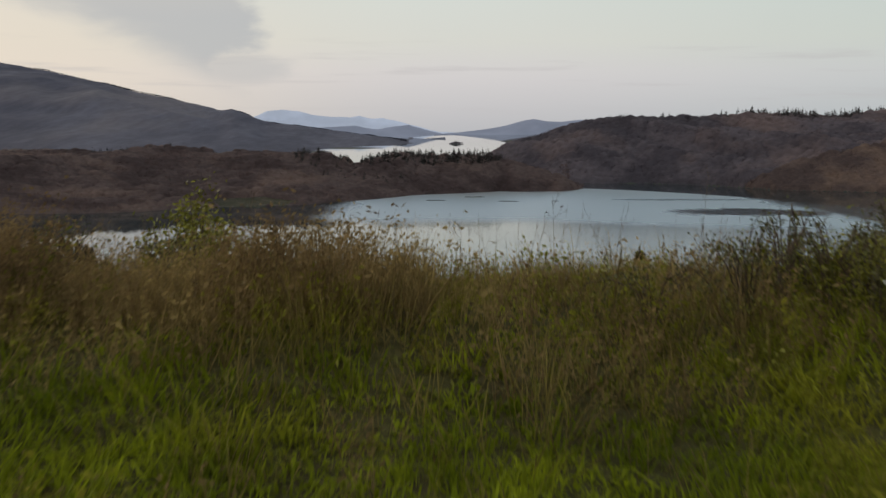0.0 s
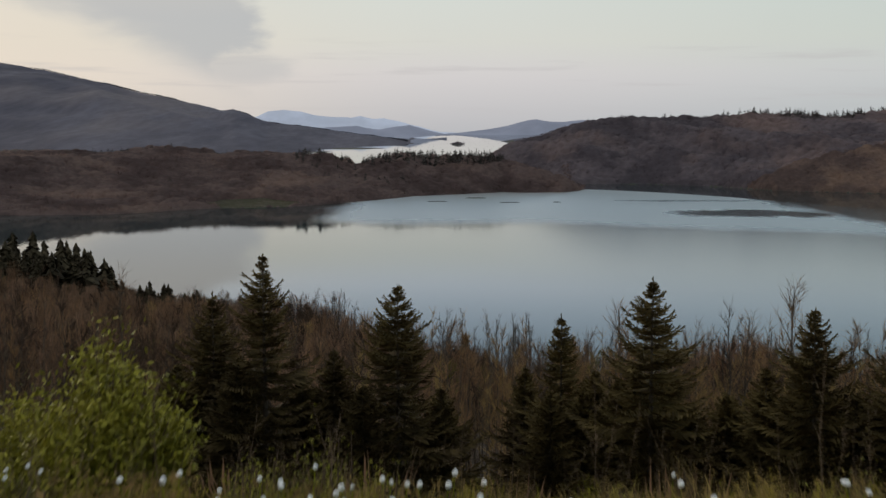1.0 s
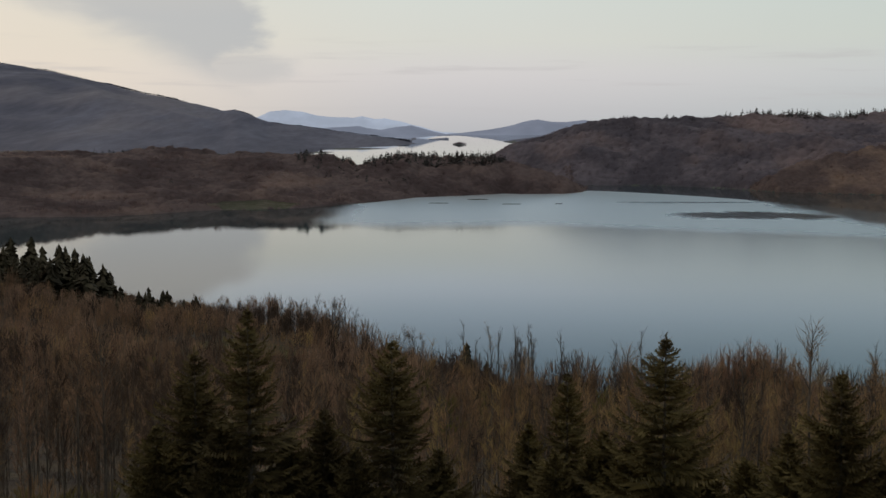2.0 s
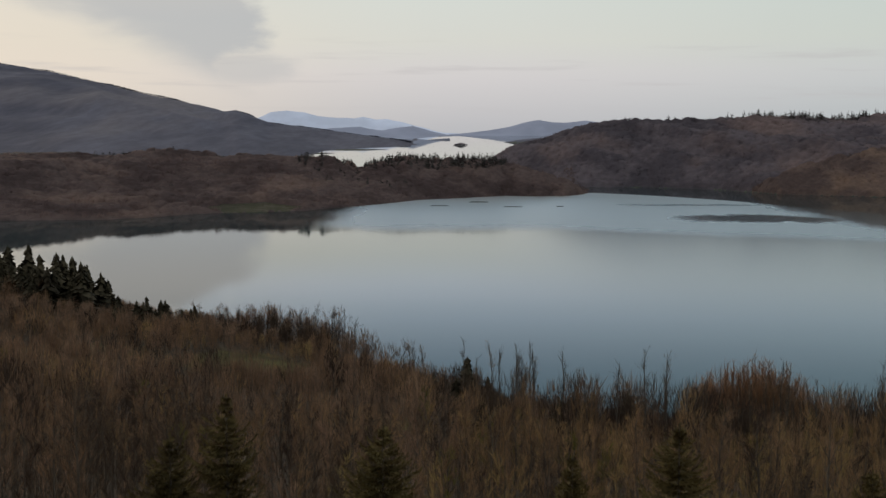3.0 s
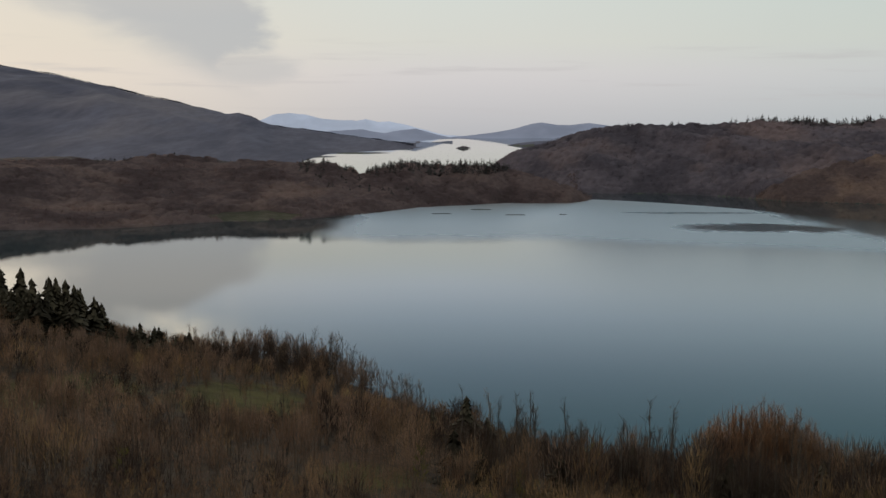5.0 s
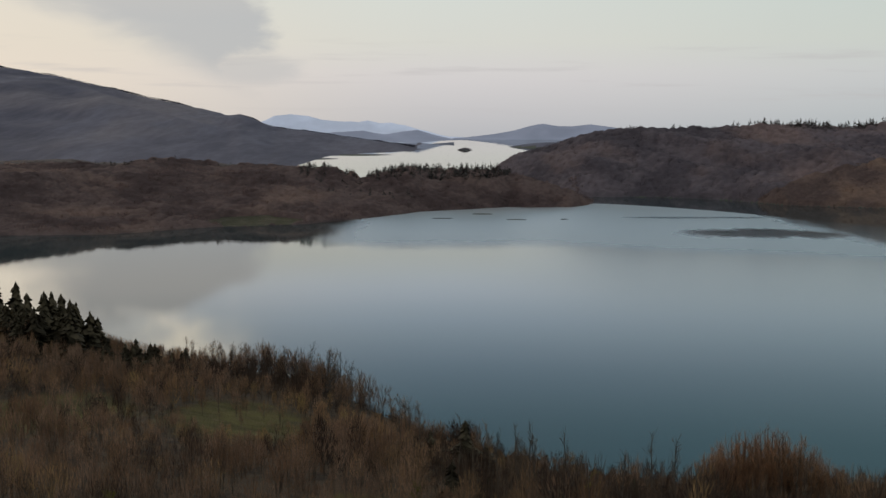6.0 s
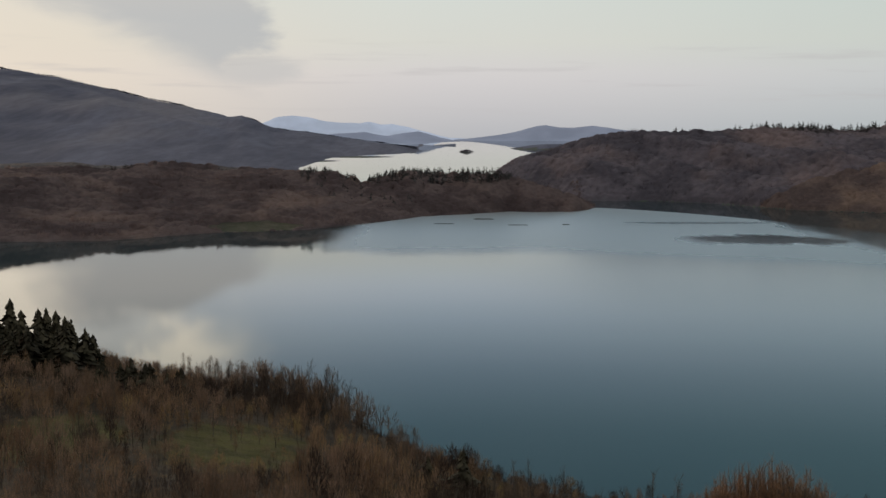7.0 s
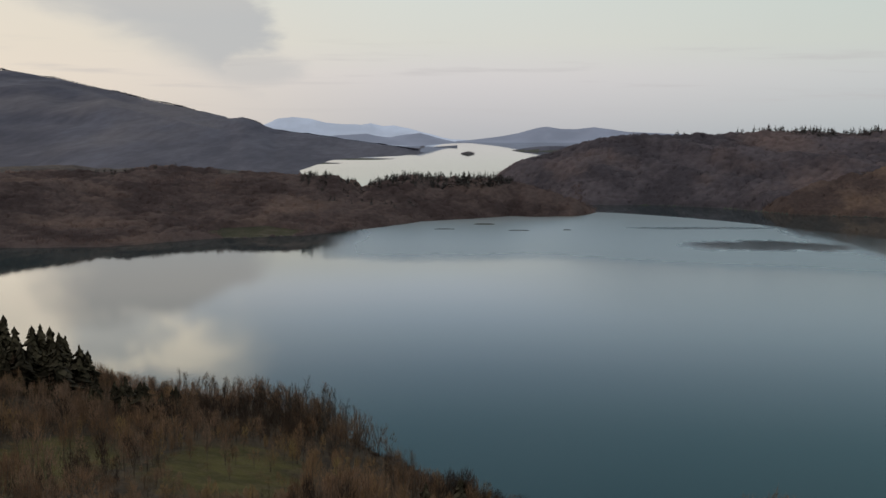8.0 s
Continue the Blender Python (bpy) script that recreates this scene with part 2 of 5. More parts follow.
def water_material():
    m = bpy.data.materials.new("lake_water")
    m.use_nodes = True
    k = Net(m.node_tree)
    p = k.add("ShaderNodeNewGeometry").outputs["Position"]
    xyz = k.add("ShaderNodeSeparateXYZ", {0: p})
    # a breeze ruffles the open water; the sheltered bay, a slick and the lee of the far shore lie calm
    px, py = xyz.outputs[0], xyz.outputs[1]
    n = k.noise(k.times(p, (0.010, 0.004, 0.0)), 1.0, 3.0, 0.55)
    wob = k.math("MULTIPLY", k.math("SUBTRACT", n, 0.5), 60.0)
    open_water = k.step(k.math("ADD", k.math("ADD", px, k.math("MULTIPLY", py, 0.085)), wob), -45.0, 25.0)
    east = k.math("MAXIMUM", k.math("SUBTRACT", px, 163.0), 0.0)
    bow = k.math("ADD", k.math("MULTIPLY", east, 0.587), k.math("MULTIPLY", k.math("MULTIPLY", east, east), 0.00497))
    lee = k.math("ADD", k.math("ADD", py, bow), k.math("MULTIPLY", wob, 0.22))
    open_water = k.math("MULTIPLY", open_water, k.math("MAXIMUM", k.step(lee, 1452.0, 1430.0), k.step(px, 150.0, 120.0)))
    wob = k.math("ADD", wob, k.math("MULTIPLY", k.math("SUBTRACT", k.noise(k.times(p, (0.06, 0.012, 0.0)), 1.0, 4.0, 0.6), 0.5), 70.0))
    ex = k.math("DIVIDE", k.math("SUBTRACT", px, 262.0), 66.0)
    ey = k.math("DIVIDE", k.math("SUBTRACT", k.math("ADD", py, k.math("MULTIPLY", wob, 1.1)), 1022.0), 46.0)
    slick = k.step(k.math("ADD", k.math("MULTIPLY", ex, ex), k.math("MULTIPLY", ey, ey)), 1.7, 0.5)
    slick = k.math("MAXIMUM", slick, k.math("MULTIPLY", k.step(k.math("ADD", px, k.math("MULTIPLY", wob, 0.8)), 300.0, 345.0), k.step(k.math("ADD", py, wob), 820.0, 900.0)))
    ex = k.math("DIVIDE", k.math("SUBTRACT", px, 240.0), 70.0)
    ey = k.math("DIVIDE", k.math("SUBTRACT", k.math("ADD", py, k.math("MULTIPLY", wob, 0.25)), 1205.0), 12.0)
    slick2 = k.math("MULTIPLY", k.step(k.math("ADD", k.math("MULTIPLY", ex, ex), k.math("MULTIPLY", ey, ey)), 1.4, 0.5), 0.5)
    ruffled = k.math("MULTIPLY", open_water, k.math("SUBTRACT", 1.0, k.math("MULTIPLY", k.math("MAXIMUM", slick, slick2), 0.66), clamp=True))
    near = k.step(py, 1700.0, 1500.0)
    streak = k.noise(k.times(p, (0.004, 0.03, 0.0)), 1.0, 4.0, 0.6)
    rough = k.math("ADD", k.math("MULTIPLY", k.math("MULTIPLY", ruffled, near), k.math("ADD", k.math("MULTIPLY", streak, 0.035), k.math("ADD", k.math("MAXIMUM", k.math("MULTIPLY", k.step(k.math("ADD", k.math("ADD", py, k.math("MULTIPLY", k.math("SUBTRACT", k.math("MAXIMUM", px, 60.0), 60.0), 0.5)), k.math("MULTIPLY", wob, 0.6)), 860.0, 985.0), 0.24), k.math("MULTIPLY", k.math("MULTIPLY", k.step(py, 330.0, 760.0), k.step(px, 0.0, 120.0)), 0.09)), 0.03))), 0.010)
    wave = k.noise(k.times(p, (0.5, 0.25, 0.5)), 1.0, 3.0, 0.55)
    bump = k.add("ShaderNodeBump", {"Height": wave, "Strength": 0.05, "Distance": 0.25})
    body = k.add("ShaderNodeBsdfDiffuse", {"Color": (0.006, 0.029, 0.032, 1)})
    gloss = k.add("ShaderNodeBsdfGlossy", {"Color": (1, 1, 1, 1), "Roughness": rough, "Normal": bump.outputs[0]})
    gloss.distribution = "MULTI_GGX"
    fresnel = k.add("ShaderNodeFresnel", {"IOR": 1.333})
    s = k.add("ShaderNodeMixShader", {0: fresnel.outputs[0], 1: body.outputs[0], 2: gloss.outputs[0]})
    k.add("ShaderNodeOutputMaterial", {0: s.outputs[0]})
    return m


M_WATER = water_material()


def haze_glow_material(name, col, glow):
    """A backdrop of ranges miles away, haze put in as pale colour and glow."""
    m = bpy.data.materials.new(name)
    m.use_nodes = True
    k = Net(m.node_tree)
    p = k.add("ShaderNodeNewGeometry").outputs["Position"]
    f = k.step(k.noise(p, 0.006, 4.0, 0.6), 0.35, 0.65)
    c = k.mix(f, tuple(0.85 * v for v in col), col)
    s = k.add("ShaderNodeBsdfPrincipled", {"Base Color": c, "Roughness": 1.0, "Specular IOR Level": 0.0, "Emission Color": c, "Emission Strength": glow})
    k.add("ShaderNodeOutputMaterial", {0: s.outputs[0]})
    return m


# ---------------------------------------------------------------- mesh helpers
def mesh_from(name, verts, tris, mats, index=None, smooth=False):
    """One mesh out of numpy arrays of points and triangles."""
    me = bpy.data.meshes.new(name)
    verts, tris = np.asarray(verts, np.float32), np.asarray(tris, np.int32)
    me.vertices.add(len(verts))
    me.vertices.foreach_set("co", verts.ravel())
    me.loops.add(tris.size)
    me.loops.foreach_set("vertex_index", tris.ravel())
    me.polygons.add(len(tris))
    me.polygons.foreach_set("loop_start", np.arange(0, tris.size, 3, dtype=np.int32))
    for mt in mats:
        me.materials.append(mt)
    if index is not None:
        me.polygons.foreach_set("material_index", np.asarray(index, np.int32))
    if smooth:
        me.polygons.foreach_set("use_smooth", np.ones(len(tris), bool))
    me.update(calc_edges=True)
    me.validate()
    return me


class Soup:
    """Collects triangles."""

    def __init__(self):
        self.v, self.t, self.count = [], [], 0

    def add(self, v, t):
        v, t = np.asarray(v, float).reshape(-1, 3), np.asarray(t, int).reshape(-1, 3)
        self.v.append(v)
        self.t.append(t + self.count)
        self.count += len(v)

    def tube(self, pts, radii, sides=5):
        pts = np.asarray(pts, float)
        rings = []
        for i, p in enumerate(pts):
            d = pts[min(i + 1, len(pts) - 1)] - pts[max(i - 1, 0)]
            d = d / (np.linalg.norm(d) + 1e-9)
            a = np.cross(d, (0.31, 0.95, 0.05) if abs(d[2]) > 0.8 else (0, 0, 1.0))
            a /= np.linalg.norm(a) + 1e-9
            b = np.cross(d, a)
            ang = np.arange(sides) * 2 * np.pi / sides
            rings.append(p + radii[i] * (np.cos(ang)[:, None] * a + np.sin(ang)[:, None] * b))
        t = []
        for i in range(len(pts) - 1):
            for s in range(sides):
                a, b = i * sides + s, i * sides + (s + 1) % sides
                t += [(a, b, a + sides), (b, b + sides, a + sides)]
        self.add(np.concatenate(rings), t)

    def arrays(self):
        if not self.v:
            return np.zeros((0, 3)), np.zeros((0, 3), int)
        return np.concatenate(self.v), np.concatenate(self.t)


def scatter(template, places, heights, turns, widths=None):
    """Copies of a template (of unit height) joined into one soup of triangles."""
    v, t = template
    n = len(places)
    c, s = np.cos(turns), np.sin(turns)
    w = heights if widths is None else widths
    out = np.empty((n, len(v), 3), np.float32)
    out[:, :, 0] = (c[:, None] * v[:, 0] - s[:, None] * v[:, 1]) * w[:, None] + places[:, 0:1]
    out[:, :, 1] = (s[:, None] * v[:, 0] + c[:, None] * v[:, 1]) * w[:, None] + places[:, 1:2]
    out[:, :, 2] = v[:, 2] * heights[:, None] + places[:, 2:3]
    tri = t[None] + (np.arange(n) * len(v))[:, None, None]
    return out.reshape(-1, 3), tri.reshape(-1, 3)


def joined(soups):
    vs, ts, k = [], [], 0
    for v, t in soups:
        vs.append(v)
        ts.append(t + k)
        k += len(v)
    return np.concatenate(vs), np.concatenate(ts)


def part(name, me, parent, label=""):
    ob = new(name, me)
    ob.parent = parent
    return tagged(ob, label) if label else ob


rng = np.random.default_rng(7)


def value_noise(x, y, seed=0):
    """Smooth noise in -1..1 on arrays."""
    xi, yi = np.floor(x).astype(np.int64), np.floor(y).astype(np.int64)
    fx, fy = x - xi, y - yi
    fx, fy = fx * fx * (3 - 2 * fx), fy * fy * (3 - 2 * fy)

    def h(a, b):
        n = (a * 374761393 + b * 668265263 + seed * 974634777) & 0x7FFFFFFF
        n = ((n ^ (n >> 13)) * 1274126177) & 0x7FFFFFFF
        return (n ^ (n >> 16)) % 65536 / 32767.5 - 1

    return (h(xi, yi) * (1 - fx) + h(xi + 1, yi) * fx) * (1 - fy) + (h(xi, yi + 1) * (1 - fx) + h(xi + 1, yi + 1) * fx) * fy


def rolling(x, y, size, octaves=4, seed=0):
    z, a = 0.0, 1.0
    for o in range(octaves):
        z = z + a * value_noise(x / size, y / size, seed + o)
        size, a = size * 0.5, a * 0.5
    return z


def ease(x):
    x = np.clip(x, 0, 1)
    return x * x * (3 - 2 * x)


# ---------------------------------------------------------------- the lie of the land
EYE_Y, EYE_Z = 16.6, 79.45
FOLD = 2000.0            # past this the land is drawn in, since sight ends at 5 km
LEAN = 0.0189


def drawn_in(x, y, z):
    d = np.maximum(y - EYE_Y, 1.0)
    k = np.where(d > FOLD, (EYE_Z + LEAN * FOLD) / (EYE_Z + LEAN * d), 1.0)
    return 0.42 + (x - 0.42) * k, np.where(d > FOLD, EYE_Y + d * k, y), EYE_Z + (z - EYE_Z) * k


def near_shore(x):
    return np.interp(x, (-700, -220, -165, -130, -100, -60, -33, 0, 40, 120, 300, 700), (700, 545, 500, 470, 452, 440, 405, 345, 312, 302, 300, 290))


def near_land(x, y):
    """The bank, the wooded slope below it and the near shore."""
    t = (y - 10.2) / (near_shore(x) - 10.2)
    z = 68.25 * np.interp(t, (0, 0.012, 0.125, 0.45, 0.78, 0.92, 1.0, 1.1), (1, 0.975, 0.80, 0.47, 0.20, 0.075, 0.0, -0.10))
    z = z + 7 * np.exp(-((x + 150) / 60) ** 2 - ((y - 400) / 70) ** 2)
    z = z + rolling(x, y, 40, 3, 3) * 1.2 * ease((y - 25) / 60) * ease((1 - t) * 5)
    flat = 68.30 + 0.04 * rolling(x, y, 2.0, 3, 5) + np.clip(-y, 0, 60) * 0.01 + 0.42 * np.exp(-((y - 7.3 - 0.3 * np.sin(x * 0.9)) / 1.5) ** 2) + 0.27 * np.exp(-((y - 9.5 - 0.15 * np.sin(x * 1.3)) / 1.0) ** 2)
    z = z + 0.20 * np.exp(-np.maximum(y - 10.2, 0) / 0.5)
    return np.where(y < 10.2, flat, z)


def headland(x, y):
    """The low wooded headland across the water."""
    yf = np.interp(x, (-1500, -600, -370, -280, -201, -132, -81, -33, 21, 66, 129, 151, 165),
                   (800, 880, 1000, 1012, 1090, 1115, 1197, 1287, 1325, 1366, 1364, 1391, 1430))
    far = yf + np.interp(x, (-480, -370, -300, -200, -100, 30, 150), (300, 440, 480, 370, 270, 100, 30))
    yc = np.where(x < -300, yf + np.interp(x, (-480, -440, -400, -365, -300), (230, 250, 310, 430, 480)), far)
    yb = far + np.interp(x, (-420, -330, -250, -107, 120, 160), (1900, 1200, 500, 80, 70, 20))
    zc = np.interp(x, (-700, -480, -420, -360, -300, -239, -211, -164, -131, -104, -51, 3, 49, 70, 103, 136, 158),
                   (60, 40, 41, 43, 34, 33, 34, 34, 30, 24, 33, 35, 34, 29, 22, 13, 0))
    yf = yf + 6 * rolling(x, y * 0 + 5, 30, 3, 9)
    front = ease((y - yf) / (yc - yf)) ** 0.75 * zc
    back = (1 - np.clip((y - yc) / (yb - yc), 0, 1.2)) * zc
    z = np.where(y < yc, np.where(y < yf, (y - yf) * 0.25, front), back)
    z = z + rolling(x, y, 80, 4, 11) * 6.0 * ease(z / 25) * np.where((y > yc - 25) & (x > -130), 0.35, 1.0)
    return np.where(x > 165, -8.0, z)


def right_hill(x, y):
    yf = np.interp(x, (30, 60, 110, 160, 258, 330, 380, 480, 650, 1500), (1790, 1730, 1650, 1570, 1560, 1500, 1395, 1340, 1260, 1050))
    zc = np.interp(x, (45, 68, 97, 148, 180, 206, 250, 300, 360, 410, 440, 500, 560, 640, 1200),
                   (0, 30, 47, 60, 71, 79, 81, 85, 85, 83, 88, 90, 87, 93, 120))
    ridge = 1760 + 25 * np.sin(x / 60.0)
    rise = np.clip((y - yf) / (ridge - yf), -0.2, 1)
    z = np.where(y < yf, (y - yf) * 0.25, zc * np.sign(rise) * np.abs(rise) ** 0.85)
    z = np.where(y > ridge, zc * (1 - np.clip((y - ridge) / 600, 0, 1.1)), z)
    gully = 0.7 - 1.9 * np.abs(rolling(x + 0.75 * y, y * 0.30, 150, 3, 21))
    z = z + gully * 13 * ease(z / 40) * np.where(y > ridge - 40, 0.25, 1.0)
    # the reddish spur in front
    sx = np.clip(x, 364, 1200)
    sy = np.interp(sx, (364, 463, 700, 1200), (1415, 1440, 1450, 1400))
    sz = np.interp(sx, (364, 397, 423, 463, 520, 700, 1200), (8, 28, 42, 53, 60, 84, 110))
    spur = sz - 0.50 * np.abs(y - sy) - 0.6 * np.maximum(364 - x, 0) + rolling(x, y, 50, 3, 31) * 2.5
    return np.where(x < 40, -8.0, np.maximum(z, np.where(y > yf, np.minimum(spur, 1.0 + 0.42 * (y - yf)), -8)))


def left_mountain(x, y):
    """The long wooded mountain that falls to a cape, laid out by bearing from the flight."""
    d = np.maximum(y - EYE_Y, 1.0)
    a = (x - 0.42) / d
    yf = np.interp(a, (-0.6, -0.25, -0.135, -0.119, -0.100, -0.075, -0.045, -0.026, -0.022), (2300, 2300, 2700, 3200, 4100, 4500, 4800, 5350, 5600))
    yc = np.interp(a, (-0.6, -0.17, -0.12, -0.05, -0.0237), (10000, 10000, 8600, 6500, 5700))
    up = np.interp(a, (-0.6, -0.369, -0.323, -0.277, -0.230, -0.184, -0.173, -0.160, -0.147, -0.128, -0.091, -0.068, -0.045, -0.030, -0.0225),
                   (0.058, 0.0520, 0.0450, 0.0338, 0.0234, 0.0123, 0.0132, 0.0090, 0.0032, 0.0007, -0.0037, -0.0070, -0.0098, -0.0130, -0.0160))
    zc = EYE_Z + up * (yc - EYE_Y)
    r = (y - yf) / (yc - yf)
    z = np.where(r < 0, r * 60, np.maximum(zc, 0) * np.clip(r, 0, 1) ** 0.9)
    z = np.where(y > yc, zc * (1 - np.clip((y - yc) / 1500, 0, 1.2)), z)
    z = z + (0.9 - 1.7 * np.abs(rolling(x + 0.25 * y, y * 0.25, 700, 4, 41))) * 30 * ease(z / 120) * (1 - ease((r - 0.85) / 0.12) * 0.88)
    spit = 3.5 - ((x + 330) / 170) ** 2 * 6 - ((y - 4250) / 110) ** 2 * 6
    spit2 = 3.0 - ((x + 400) / 110) ** 2 * 6 - ((y - 3650) / 60) ** 2 * 6
    return np.where(a > -0.0215, -8.0, np.maximum(z, np.maximum(spit, spit2)))


def far_cape(x, y):
    z = 24 - ((x - 520) / 230) ** 2 * 24 - ((y - 6300) / 330) ** 2 * 24
    isle = 4 - ((x - 56) / 30) ** 4 * 4 - ((y - 5300) / 70) ** 2 * 4
    return np.maximum(z, isle)


def land(x, y):
    z = np.where(y < 760, near_land(x, y), -8.0)
    z = np.maximum(z, np.where((y > 700) & (y < 3600), headland(x, y), -8.0))
    z = np.maximum(z, np.where((y > 900) & (y < 2500), right_hill(x, y), -8.0))
    z = np.maximum(z, np.where(y > 2000, left_mountain(x, y), -8.0))
    z = np.maximum(z, np.where(y > 4500, far_cape(x, y), -8.0))
    return np.maximum(z, -8.0)


def field(x, y):
    """Open fields on the headland by the water."""
    return (y > 1000) & (y < 1400) & (x < 0) & (0.5 * rolling(x, y, 50, 3, 61) + 1.5 * np.exp(-((x + 175) / 60) ** 2 - ((y - 1130) / 38) ** 2) > 0.80)


def ground():
    ys = np.concatenate([np.linspace(-60, 2, 20), np.linspace(2.5, 14, 40), np.geomspace(14.5, 560, 130)[0:], np.linspace(566, 980, 14),
                         np.linspace(985, 1900, 170), np.linspace(1910, 3000, 40), np.geomspace(3030, 11800, 100)])
    us = np.concatenate([np.linspace(-1, -0.69, 16), np.linspace(-0.68, 0.68, 220), np.linspace(0.69, 1, 16)])
    Y, U = np.meshgrid(ys, us, indexing="ij")
    X = U * (45 + 0.62 * np.maximum(Y, 0))
    Z = land(X, Y)
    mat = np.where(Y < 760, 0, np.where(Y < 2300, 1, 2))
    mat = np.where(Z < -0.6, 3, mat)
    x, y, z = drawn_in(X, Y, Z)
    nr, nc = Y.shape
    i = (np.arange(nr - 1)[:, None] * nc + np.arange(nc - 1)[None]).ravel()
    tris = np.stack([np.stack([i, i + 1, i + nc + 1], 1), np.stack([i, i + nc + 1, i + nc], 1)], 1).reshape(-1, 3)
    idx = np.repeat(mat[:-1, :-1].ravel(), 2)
    me = mesh_from("ground", np.stack([x, y, z], -1).reshape(-1, 3), tris, [M_SLOPE, M_HILL, M_MOUNT_HAZED, M_BED], idx, smooth=True)
    return tagged(new("ground", me), "grassy bank, wooded slope and hills round a lake", "ground", kind="structure")


ground()


def lake():
    ys = [200.0, 500, 800, 1200, 1600, EYE_Y + FOLD] + list(np.linspace(2100, 15500, 30))
    v, t = [], []
    for k, y in enumerate(ys):
        w = 60 + 0.75 * y
        for x in (-w, 0.0, w):
            px, py, pz = drawn_in(np.array(x), np.array(y), np.array(0.0))
            v.append((float(px), float(py), float(pz)))
        if k:
            for j in (0, 1):
                a = 3 * (k - 1) + j
                t += [(a, a + 1, a + 4), (a, a + 4, a + 3)]
    return tagged(new("lake_water", mesh_from("lake_water", v, t, [M_WATER])), "calm grey-blue lake mirroring a cloudy evening sky", "lake", kind="structure")


lake()


def far_range(name, label, mat, dist, xs, zs, seed, rough):
    """A mountain range beyond the lake, a long ridge with slopes before and behind."""
    x = np.linspace(xs[0], xs[-1], 160)
    crest = np.interp(x, xs, zs) + rolling(x, x * 0 + seed, (xs[-1] - xs[0]) / 9, 5, seed) * rough * np.sin(np.pi * np.linspace(0, 1, 160)) ** 0.5
    rows = []
    for f, dy in ((-0.3, -180), (0.35, -90), (0.7, -40), (1.0, 0), (0.3, 60)):
        base = 50.0
        z = base + (crest - base) * f if f < 1 else crest
        z = z + (rolling(x, x * 0 + dy, 60, 3, seed + 1) * rough * 0.5 if f < 1 else 0)
        rows.append(np.stack([x, dist + dy + 0 * x, z], 1))
    v = np.concatenate(rows)
    n = len(x)
    i = (np.arange(len(rows) - 1)[:, None] * n + np.arange(n - 1)[None]).ravel()
    t = np.stack([np.stack([i, i + 1, i + n + 1], 1), np.stack([i, i + n + 1, i + n], 1)], 1).reshape(-1, 3)
    return tagged(new(name, mesh_from(name, v, t, [mat], smooth=True)), label, "mountains", kind="structure")


# air haze mixed into the base colour, its brightness given as emission
M_FAR1 = haze_glow_material("blue_haze_distance", (0.295, 0.322, 0.390), 0.74)
M_FAR2 = haze_glow_material("grey_haze_distance", (0.165, 0.178, 0.225), 0.60)


def along(dist, pts):
    """Ridge points given by their bearing and height as tangents seen from mid-flight."""
    return [dist * (a - 796) / 2154 for a, b in pts], [EYE_Z + dist * (229 - b) / 2154 for a, b in pts]


xs, zs = along(4800, [(400, 227), (462, 212), (484, 203), (512, 201), (540, 204), (566, 210), (600, 213), (632, 216), (648, 213), (668, 217), (690, 216), (720, 222), (750, 229), (790, 239), (900, 241)])
far_range("backdrop_mountains", "mountain range on the horizon, pale blue with painted haze", M_FAR1, 4800, xs, zs, 3, 4)
xs, zs = along(4700, [(780, 243), (820, 240), (850, 236), (900, 229), (940, 219), (957, 217), (980, 221), (1010, 220), (1040, 217), (1100, 225), (1250, 232)])
far_range("backdrop_hills", "hills at the far end of the lake, blue-grey with painted haze", M_FAR2, 4700, xs, zs, 8, 2)
xs, zs = along(4350, [(520, 240), (590, 231), (640, 228), (680, 234), (735, 227), (770, 237), (800, 243)])
far_range("backdrop_ridge", "low wooded ridge beyond the lake, blue-grey with painted haze", M_FAR2, 4350, xs, zs, 13, 2)


